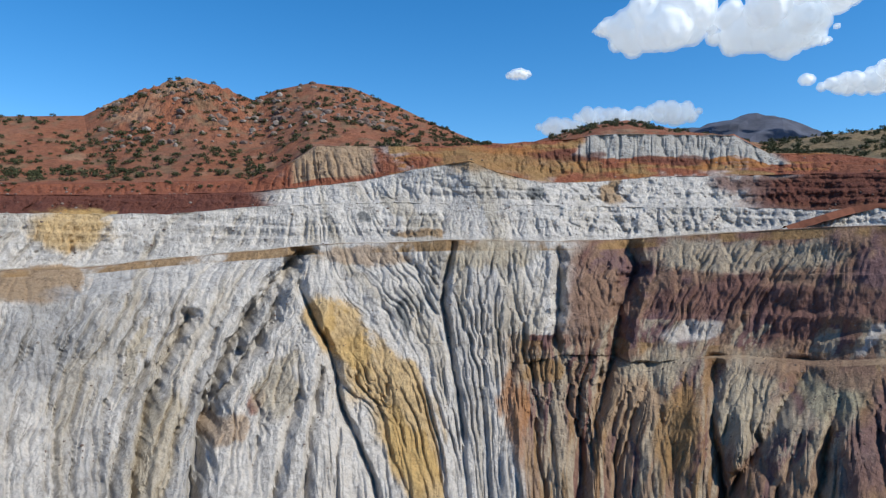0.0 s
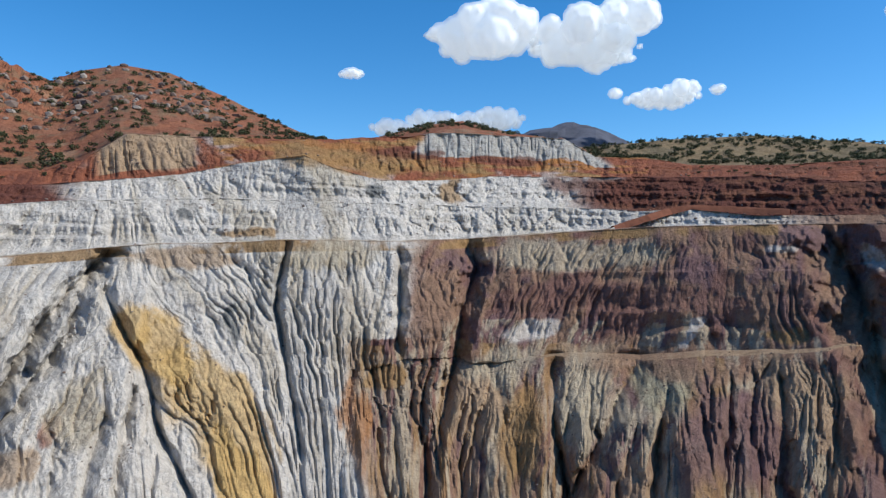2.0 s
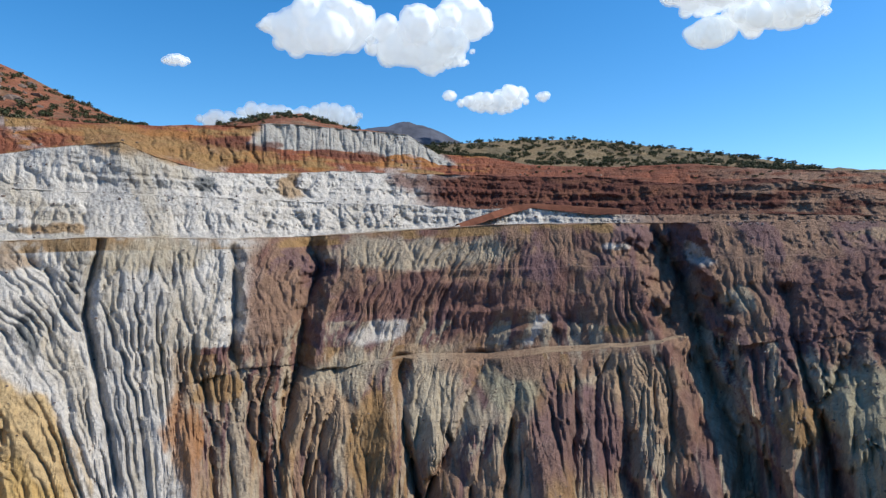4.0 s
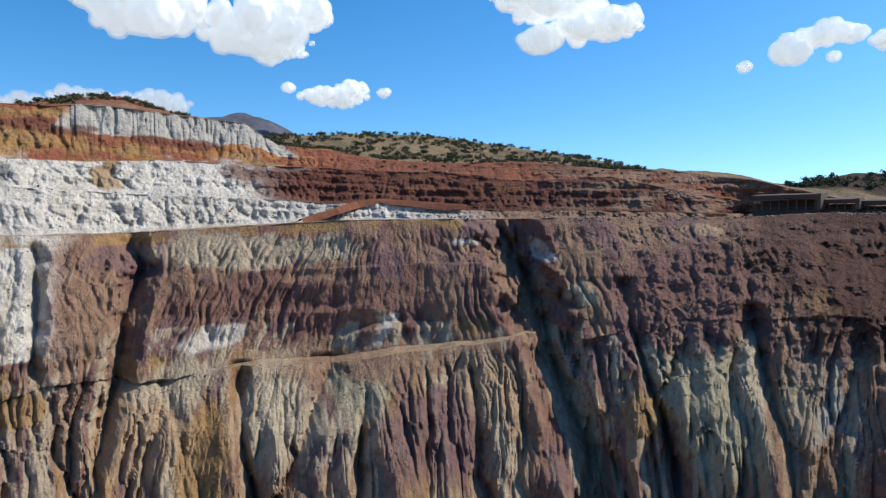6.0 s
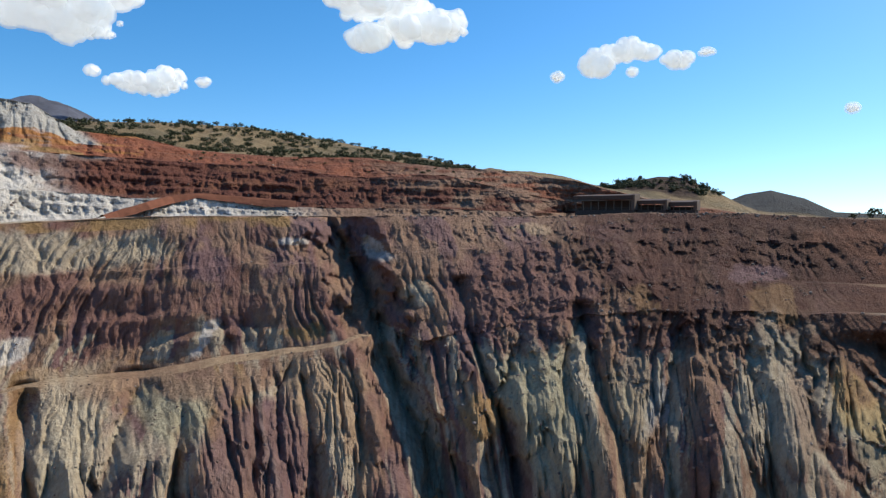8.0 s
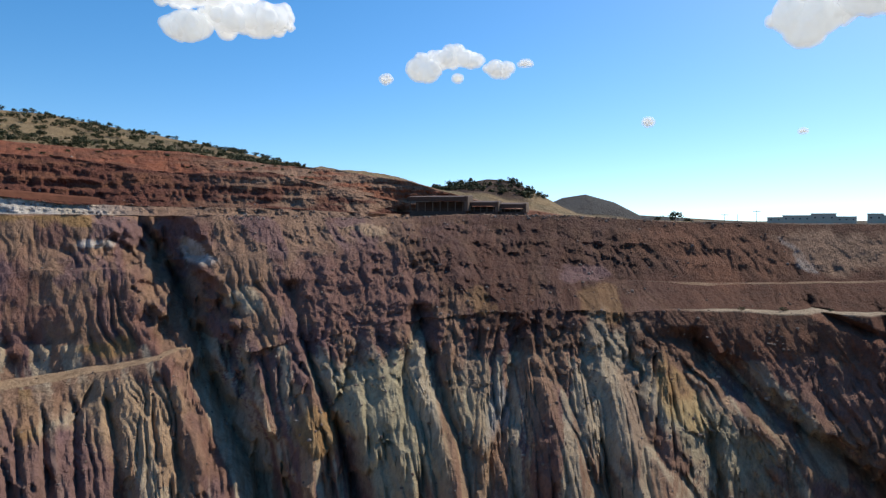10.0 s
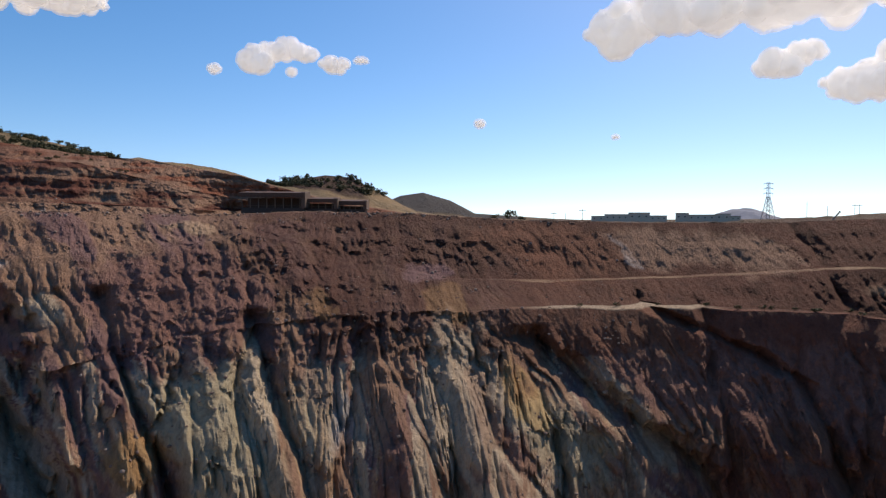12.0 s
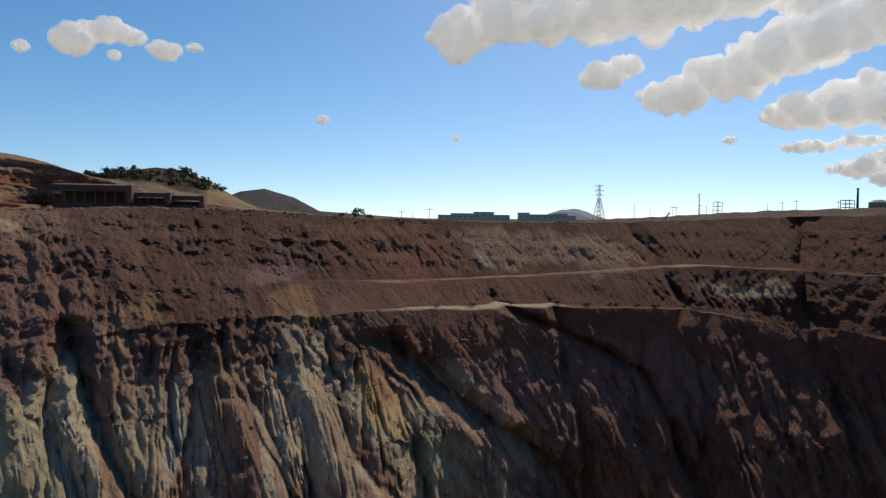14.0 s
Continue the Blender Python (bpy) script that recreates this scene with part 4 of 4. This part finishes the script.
# ---- far mountains ----
def mountain(name, bearing, dist, height, half, mat, label, seed):
    bm = bmesh.new()
    n, k = 90, 26
    a = radians(bearing)
    side, away = Vector((math.cos(a), -math.sin(a), 0)), Vector((math.sin(a), math.cos(a), 0))
    mid = away * dist
    grid = []
    for i in range(n + 1):
        u = i / n * 2 - 1
        row = []
        for j in range(k + 1):
            w = j / k * 2 - 1
            q = Vector((u * 4 + seed, w * 2.2, seed))
            far = (u * u + w * w) ** 0.5
            shape = max(0.0, 1 - (far * far + 0.006) ** 0.5)
            shape *= 1 + 0.10 * math.sin(u * 9 + seed) * min(1, far * 4)
            z = height * shape * (1 + 0.05 * noise.fractal(q * 2.3, 0.9, 2.0, 5)) - 20
            row.append(bm.verts.new(mid + side * (u * half) + away * (w * half * 0.8) + Vector((0, 0, z))))
        grid.append(row)
    for i in range(n):
        for j in range(k):
            bm.faces.new((grid[i][j], grid[i + 1][j], grid[i + 1][j + 1], grid[i][j + 1]))
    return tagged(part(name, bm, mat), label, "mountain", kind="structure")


mountain("backdrop_mountain", 25.3, 3900, 700, 1750, plain("bluish_mountain", (0.075, 0.08, 0.105), 0.95, spread=0.5, scale=0.006, bump=0.0), "bluish grey bare mountain far behind the pit", 3.1)
# the haze of distance is put into this peak's pale blue colour
mountain("backdrop_peak", 106.9, 4200, 200, 620, plain("haze_tinted_peak", (0.20, 0.24, 0.30), 0.95, spread=0.2, scale=0.004, bump=0.0), "small peak on the horizon, tinted pale blue for haze", 8.7)


# ---- shrubs and trees on the hills ----
def leaf_material(name, dark, light):
    m, nodes, links, b = material(name, 0.75)
    geo = nodes.new("ShaderNodeNewGeometry")
    info = nodes.new("ShaderNodeObjectInfo")
    col = ramp(nodes, links, geo.outputs["Random Per Island"], [(0.0, dark), (1.0, light)])
    tone = ramp(nodes, links, info.outputs["Random"], [(0.0, (0.75, 0.8, 0.7)), (1.0, (1.15, 1.1, 1.0))])
    links.new(mix(nodes, links, "MULTIPLY", 1.0, col, tone), b.inputs["Base Color"])
    return m


LEAF = leaf_material("shrub_leaves", (0.032, 0.038, 0.018), (0.11, 0.115, 0.058))
BARK = plain("grey_bark", (0.14, 0.11, 0.085), 0.95)


def crown_data(rng, leaves):
    """Leaf tufts spread over an uneven dome, one metre across the half."""
    co, faces = [], []
    lumps = [(Vector((rng.uniform(-0.55, 0.55), rng.uniform(-0.55, 0.55), rng.uniform(0.35, 0.8))), rng.uniform(0.3, 0.5)) for _ in range(6)]
    for _ in range(leaves):
        c, r = rng.choice(lumps)
        d = Vector((rng.gauss(0, 1), rng.gauss(0, 1), rng.gauss(0, 1))).normalized()
        p = c + d * r * rng.uniform(0.6, 1.0)
        p.z = max(p.z, 0.08)
        a = Vector((rng.gauss(0, 1), rng.gauss(0, 1), rng.gauss(0, 1))).normalized() * rng.uniform(0.09, 0.2)
        b = a.cross(d).normalized() * rng.uniform(0.06, 0.15)
        k = len(co)
        co += [p - a, p + b, p + a, p - b]
        faces.append((k, k + 1, k + 2, k + 3))
    return co, faces


rng = random.Random(7)
CROWNS = [crown_data(rng, 120) for _ in range(5)]


def stem_mesh():
    bm = bmesh.new()
    for k in range(4):
        a = k * 1.57 + 0.4
        tube(bm, (0, 0, -0.25), (0.32 * math.cos(a), 0.32 * math.sin(a), 0.55), 0.07, 0.03, 5)
    me = bpy.data.meshes.new("stem")
    bm.to_mesh(me)
    bm.free()
    me.materials.append(BARK)
    return me


def crown_mesh(data):
    me = bpy.data.meshes.new("crown")
    me.from_pydata([tuple(c) for c in data[0]], [], data[1])
    me.materials.append(LEAF)
    return me


STEM = stem_mesh()
CROWN_MESHES = [crown_mesh(d) for d in CROWNS]


def shrub(x, y, z, size, k, label, category="shrub", group="shrubs on the hillsides"):
    base = new("shrub" if category == "shrub" else "tree")
    new("crown", CROWN_MESHES[k]).parent = base
    new("stem" if category == "shrub" else "trunk", STEM).parent = base
    base.matrix_basis = pose(x, y, z, 0, 0, rng.uniform(0, 360)) @ Matrix.Diagonal((size, size, size * rng.uniform(0.7, 1.0), 1))
    return tagged(base, label, category, group)


def spots(n, t0, t1, v0, v1, clump=0.0):
    """Places on the ground between two bearings and two layers, thicker in some patches."""
    cols = np.where((bearings >= t0) & (bearings <= t1))[0]
    rows = np.where((V[:, 0] >= v0) & (V[:, 0] <= v1))[0]
    out = []
    while len(out) < n:
        i, j = rng.choice(rows), rng.choice(cols)
        x, y, z = X[i, j], Y[i, j], Z[i, j]
        if noise.noise(Vector((x / 38, y / 38, 3.0))) > rng.uniform(-0.7, 0.5) * clump:
            out.append((float(x), float(y), float(z)))
    return out


places = []
for n, t0, t1, v0, v1, lo, hi in ((900, -46, 2, 14.02, 14.98, 1.2, 2.9), (60, -46, 2, 14.9, 15.0, 1.4, 2.6), (150, 7.5, 24, 14.45, 15.0, 1.5, 3.0), (520, 25, 56, 14.02, 15.0, 1.5, 3.2), (45, 25, 56, 14.93, 15.0, 1.6, 3.2), (40, 55, 67, 14.5, 15.0, 0.8, 1.6),
                                  (70, 66.5, 74.5, 14.55, 15.0, 1.6, 3.6), (10, 73, 76, 14.8, 15.0, 2.0, 3.2), (40, -46, -18, 12.2, 13.9, 0.8, 1.6), (26, 30, 60, 12.1, 12.9, 0.8, 1.5), (14, 84, 112, 3.1, 3.9, 0.8, 1.4)):
    places += [(p, 1.15 * rng.uniform(lo, hi)) for p in spots(n, t0, t1, v0, v1, 1.0)]
rng.shuffle(places)
places.sort(key=lambda q: math.hypot(q[0][0] - OX, q[0][1] - OY) - 14 * q[1])
for (x, y, z), size in places[:280]:
    shrub(x, y, z, size, rng.randrange(5), "dusty green desert shrub rooted in dry reddish soil")


def shrub_mass():
    co, faces = [], []
    for (x, y, z), size in places[280:]:
        d = CROWNS[rng.randrange(5)]
        a = rng.uniform(0, 6.28)
        ca, sa = math.cos(a) * size, math.sin(a) * size
        k = len(co)
        co += [(x + p.x * ca - p.y * sa, y + p.x * sa + p.y * ca, z - 0.15 + p.z * size * 0.85) for p in d[0]]
        faces += [tuple(i + k for i in f) for f in d[1]]
    me = bpy.data.meshes.new("hillside_shrubs")
    me.from_pydata(co, [], faces)
    me.materials.append(LEAF)
    return new("hillside_shrubs", me)


tagged(shrub_mass(), "dusty green desert scrub scattered over the red hillsides", "shrubs", kind="stuff")
for x, y, s in ((468.6, 63.3, 5.5), (470, 55, 4.2), (466, 72, 3.6)):
    shrub(x, y, ground_z(x, y), s, rng.randrange(5), "bare grey-green tree standing beyond the pit's rim", "tree", "trees beyond the rim")


# ---- loose stones ----
def stones():
    co, faces = [], []
    bm = bmesh.new()
    bmesh.ops.create_icosphere(bm, subdivisions=1, radius=1.0)
    base = [v.co.copy() for v in bm.verts]
    tris = [tuple(v.index for v in f.verts) for f in bm.faces]
    bm.free()
    todo = []
    for n, t0, t1, v0, v1, lo, hi in ((400, -40, 8, 1.3, 6.9, 0.2, 0.6), (700, 6, 48, 1.3, 6.9, 0.2, 0.6), (1000, 48, 92, 1.3, 6.9, 0.2, 0.7), (500, -40, 60, 8, 13, 0.25, 0.8), (350, -30, -5, 14.4, 15.0, 0.6, 2.2), (300, 40, 90, 6.9, 7.3, 0.3, 0.8)):
        todo += [(p, rng.uniform(lo, hi) ** 1.5) for p in spots(n, t0, t1, v0, v1, 1.0)]
    for (x, y, z), s in todo:
        k = len(co)
        w = (rng.uniform(0.7, 1.3), rng.uniform(0.7, 1.3), rng.uniform(0.5, 1.0))
        for p in base:
            j = s * rng.uniform(0.75, 1.15)
            co.append((x + p.x * w[0] * j, y + p.y * w[1] * j, z + 0.1 * s + p.z * w[2] * j))
        faces += [tuple(i + k for i in f) for f in tris]
    me = bpy.data.meshes.new("loose_stones")
    me.from_pydata(co, [], faces)
    m, nodes, links, b = material("loose_stone", 0.95)
    geo = nodes.new("ShaderNodeNewGeometry")
    links.new(ramp(nodes, links, geo.outputs["Random Per Island"], [(0.0, (0.12, 0.085, 0.07)), (0.6, (0.20, 0.145, 0.115)), (1.0, (0.30, 0.26, 0.22))]), b.inputs["Base Color"])
    me.materials.append(m)
    return new("loose_stones", me)


tagged(stones(), "loose broken stones lying on the pit's slopes and benches", "stones", kind="stuff")


# ---- the red ramp on the pale bench ----
def ramp_berm():
    bm = bmesh.new()
    path = [Vector(p) for p in ((145, 288, 4.6), (151, 290, 6.2), (163, 290, 10.0), (177, 295, 13.4), (187, 292, 15.0), (203, 282, 14.2), (212, 275, 13.4), (220, 267, 12.8))]
    rings = []
    for i, p in enumerate(path):
        d = (path[min(i + 1, 7)] - path[max(i - 1, 0)]).normalized()
        n = Vector((d.y, -d.x, 0)).normalized()
        if n.dot(Vector((OX, OY, 0)) - p) < 0:
            n = -n
        k = 1 + 0.25 * noise.noise(p * 0.3)
        rings.append([bm.verts.new(p + n * a * k + Vector((0, 0, b * k - 0.6))) for a, b in ((3.4, -2.2), (1.5, -0.3), (0.7, 0.3), (-0.4, 0.3), (-1.4, -0.5), (-5.0, -1.2))])
    for a, b in zip(rings, rings[1:]):
        for i in range(5):
            bm.faces.new((a[i], b[i], b[i + 1], a[i + 1]))
    bmesh.ops.subdivide_edges(bm, edges=bm.edges[:], cuts=3, use_grid_fill=True)
    for v in bm.verts:
        v.co += Vector((1, 1, 1)) * 0.35 * noise.fractal(v.co * 0.6, 1.0, 2.0, 3)
    return tagged(part("earth_ramp", bm, plain("red_earth", (0.20, 0.075, 0.042), 0.95, scale=0.3)), "red earth ramp sloping across the pale bench", "earth bank")


ramp_berm()

# ---- long open sheds on the rim ----
BOARD = plain("brown_boards", (0.14, 0.10, 0.075))
TIN, POST, WALLP, SLAB = plain("rusted_roof", (0.10, 0.062, 0.045), 0.7), plain("weathered_post", (0.17, 0.13, 0.095)), plain("pale_plaster", (0.38, 0.31, 0.24)), plain("dusty_concrete", (0.10, 0.07, 0.055))


def shed(x, y, length, depth, height, fascia, turn, bays, label):
    base = new("open_shed")
    z = 10.4
    part("floor_slab", box(bmesh.new(), 0, -0.5, -2.5, length, depth, 0.25, 0.05), SLAB, base)
    bm = box(bmesh.new(), -1.0, -1.6, height - fascia, length + 0.4, depth + 1, height, 0.08)
    for v in bm.verts:
        if v.co.y > depth:
            v.co.z += 1.2
    roof = part("roof", bm, TIN, base)
    for k in range(int(length / 1.6)):
        part("roof_rib", box(bmesh.new(), -0.9 + k * 1.6, -1.72, height - fascia + 0.1, -0.75 + k * 1.6, -1.58, height - 0.1), TIN, roof)
    part("back_wall", box(bmesh.new(), 0, depth - 0.4, 0.25, length, depth, height - fascia), SLAB, base)
    part("end_wall", box(bmesh.new(), length - 0.9, -0.9, 0.25, length + 0.8, depth - 0.42, height + 0.3, 0.05), BOARD, base, "brown boarded end wall")
    for k in range(bays + 1):
        u = 0.3 + k * (length - 2.0) / bays
        part("post", box(bmesh.new(), u - 0.17, -0.25, 0.25, u + 0.17, 0.1, height - fascia, 0.03), POST, base)
        if k < bays:
            part("rail", box(bmesh.new(), u + 0.17, -0.15, 1.2, u + (length - 2.0) / bays - 0.17, -0.05, 1.34), POST, base)
    base.matrix_basis = pose(x, y, z, 0, 0, turn)
    return tagged(base, label, "shed", "sheds on the rim")


shed(315, 177.5, 27.6, 9, 6.9, 1.9, -86.5, 7, "long open-fronted shed with a rusty flat roof on posts")
shed(321.3, 151.2, 14.2, 8, 4.6, 1.7, -85.5, 4, "low open-fronted shed with a rusty roof beside a larger shed")
shed(326.4, 137.5, 12.4, 8, 3.9, 1.9, -85.5, 4, "low rusty-roofed shed at the end of a row")


# ---- works buildings, pylons and poles on the plain behind the rim ----
STEEL = plain("galvanised_steel", (0.30, 0.31, 0.33), 0.5, 0.6)
WOOD = plain("pole_wood", (0.11, 0.085, 0.065), 0.9)
CREAMW, GREYR, GLASS = plain("cream_cladding", (0.80, 0.60, 0.44)), plain("grey_roof", (0.33, 0.31, 0.29)), plain("dark_window", (0.03, 0.035, 0.04), 0.15)


def works(x0, y0, x1, y1, height, steps, label):
    base = new("works_building")
    a, b = Vector((x0, y0, 0)), Vector((x1, y1, 0))
    length = (b - a).length
    z = 11.0
    for u0, u1, h, d in steps:
        body = part("wall", box(bmesh.new(), u0 * length, -d, -4, u1 * length, 14 + d, h * height, 0.05), CREAMW, base)
        part("roof", box(bmesh.new(), u0 * length - 0.3, -d - 0.3, h * height, u1 * length + 0.3, 14.3 + d, h * height + 0.35, 0.05), GREYR, base)
        n = max(2, int((u1 - u0) * length / 4))
        for k in range(n):
            u = u0 * length + (k + 0.5) * (u1 - u0) * length / n
            part("window", box(bmesh.new(), u - 0.5, -d - 0.06, h * height * 0.5, u + 0.5, -d + 0.1, h * height * 0.66), GLASS, body)
    base.matrix_basis = pose(x0, y0, z, 0, 0, math.degrees(math.atan2(y1 - y0, x1 - x0)))
    return tagged(base, label, "building", "works buildings beyond the rim")


works(555.3, 1.5, 546.2, -52.6, 6.2, ((0, 0.18, 0.6, 0), (0.18, 0.5, 0.8, 1.0), (0.5, 0.78, 1.0, 0.4), (0.78, 1.0, 0.65, 0)), "long low cream works building with stepped flat roofs")
works(544.9, -58.4, 533, -100.8, 6.6, ((0, 0.2, 0.9, 0), (0.2, 0.62, 0.7, 0.8), (0.62, 0.85, 0.8, 0.3), (0.85, 1.0, 0.55, 0)), "low cream works building with a raised end block")


def pylon(x, y, height, spread, arms, label):
    base = new("pylon")
    z = ground_z(x, y)
    waist = height * 0.62
    feet = [(-spread, -spread), (spread, -spread), (spread, spread), (-spread, spread)]
    top = [(c[0] * 0.22, c[1] * 0.22) for c in feet]
    for f, t in zip(feet, top):
        part("leg", beam(bmesh.new(), (*f, -2), (*t, waist), 0.34), STEEL, base)
        part("leg", beam(bmesh.new(), (*t, waist), (t[0] * 0.8, t[1] * 0.8, height), 0.28), STEEL, base)
    for k in range(5):
        f0, f1 = k / 5, (k + 1) / 5
        p = [Vector((f[0] + (t[0] - f[0]) * f0, f[1] + (t[1] - f[1]) * f0, waist * f0)) for f, t in zip(feet, top)]
        q = [Vector((f[0] + (t[0] - f[0]) * f1, f[1] + (t[1] - f[1]) * f1, waist * f1)) for f, t in zip(feet, top)]
        bm = bmesh.new()
        for i in range(4):
            beam(bm, p[i], q[(i + 1) % 4], 0.16), beam(bm, p[(i + 1) % 4], q[i], 0.16), beam(bm, q[i], q[(i + 1) % 4], 0.16)
        part("bracing", bm, STEEL, base)
    for k in range(arms):
        h = waist + (height - waist) * (0.25 + 0.7 * k / max(1, arms - 1))
        bm = beam(bmesh.new(), (0, -spread * 0.95, h), (0, spread * 0.95, h), 0.3)
        beam(bm, (0, -spread * 0.95, h), (0, 0, h + 1.0), 0.18), beam(bm, (0, spread * 0.95, h), (0, 0, h + 1.0), 0.18)
        arm = part("cross_arm", bm, STEEL, base)
        for s in (-0.9, 0.9):
            part("insulator", tube(bmesh.new(), (0, spread * s, h - 1.3), (0, spread * s, h), 0.14, 0.14, 6), GLASS, arm)
    base.matrix_basis = pose(x, y, z, 0, 0, 12)
    return tagged(base, label, "pylon", "pylons beyond the rim")


pylon(621.7, -150.4, 45.4 - ground_z(621.7, -150.4), 4.4, 3, "tall galvanised lattice pylon beyond the pit's rim")


def pole(x, y, top, arms, label="dark wooden power pole beyond the pit's rim", r=0.3):
    base = new("power_pole")
    z = ground_z(x, y)
    h = top - z
    part("mast", tube(bmesh.new(), (0, 0, -1), (0, 0, h), r, r * 0.6), WOOD, base)
    for k in range(arms):
        part("cross_arm", box(bmesh.new(), -0.12, -2.6 + 0.5 * k, h - 1.2 - k * 3.4, 0.12, 2.6 - 0.5 * k, h - 0.9 - k * 3.4), WOOD, base)
    base.matrix_basis = pose(x, y, z, 0, 0, 15)
    return tagged(base, label, "power pole", "power poles beyond the rim")


pole(747.6, -310.3, 48.3, 3, "tall steel power pole with three cross arms", 0.55)
for x, y, top, arms in ((500, -132.3, 23.6, 0), (536.1, 10, 19.4, 1), (540, 22, 16.5, 0), (548, 30, 17.5, 1), (560, 62, 16, 0), (538.8, -271, 28.9, 1), (533.4, -279, 30.2, 1), (526, -250, 26, 0), (560, -190, 25, 1), (572, -176, 24, 0), (585, -205, 26, 1), (640, -255, 31, 1), (600, -240, 28, 0), (514, -300, 29, 1)):
    pole(x, y, top, arms, r=0.22)


def trestle(x, y, top):
    base = new("steel_trestle")
    z = ground_z(x, y)
    h = top - z
    for u in (-4, 4):
        for w in (-3, 3):
            part("leg", beam(bmesh.new(), (w, u, -1), (w, u, h), 0.4), STEEL, base)
    for k in range(3):
        bm = bmesh.new()
        for a, b in (((-3, -4), (-3, 4)), ((3, -4), (3, 4)), ((-3, -4), (3, -4)), ((-3, 4), (3, 4))):
            beam(bm, (*a, h * (k + 1) / 3), (*b, h * (k + 1) / 3), 0.35)
        part("beam", bm, STEEL, base)
    base.matrix_basis = pose(x, y, z, 0, 0, 30)
    return tagged(base, "open grey steel trestle beyond the pit's rim", "steel frame", "steel frames beyond the rim")


trestle(738.5, -327, 39), trestle(481.5, -282.4, 27.5)


def stack(x, y, top):
    base = new("chimney_stack")
    z = ground_z(x, y)
    part("shaft", tube(bmesh.new(), (0, 0, -1), (0, 0, top - z), 0.9, 0.6, 16), WOOD, base)
    part("collar", tube(bmesh.new(), (0, 0, top - z - 1), (0, 0, top - z - 0.3), 0.95, 0.95, 16), STEEL, base)
    base.matrix_basis = pose(x, y, z)
    return tagged(base, "slim dark chimney stack beside a pale tank", "chimney")


stack(477.8, -287.2, 36.1)


def tank(x, y, top):
    base = new("storage_tank")
    z = ground_z(x, y)
    h = top - z
    part("shell", tube(bmesh.new(), (0, 0, -1), (0, 0, h * 0.7), 6.2, 6.2, 32), WALLP, base)
    part("roof", tube(bmesh.new(), (0, 0, h * 0.7), (0, 0, h), 6.4, 3.0, 32), WALLP, base)
    part("ladder", beam(bmesh.new(), (-6.4, 0, -1), (-6.4, 0, h * 0.7), 0.3), STEEL, base)
    base.matrix_basis = pose(x, y, z)
    return tagged(base, "squat pale storage tank with a sloping roof", "tank")


tank(470, -297, 27.5)


def rim_sign(x, y):
    base = new("pipe_end")
    z = ground_z(x, y)
    part("pipe", tube(bmesh.new(), (0, 1.2, -0.4), (0, -1.6, 3.0), 0.3, 0.3, 12), WALLP, base)
    part("flange", tube(bmesh.new(), (0, -1.6, 3.0), (0, -1.75, 3.18), 0.42, 0.42, 12), STEEL, base)
    base.matrix_basis = pose(x, y, z)
    return tagged(base, "pale slanting pipe on the pit's rim", "pipe")


rim_sign(300, -62)
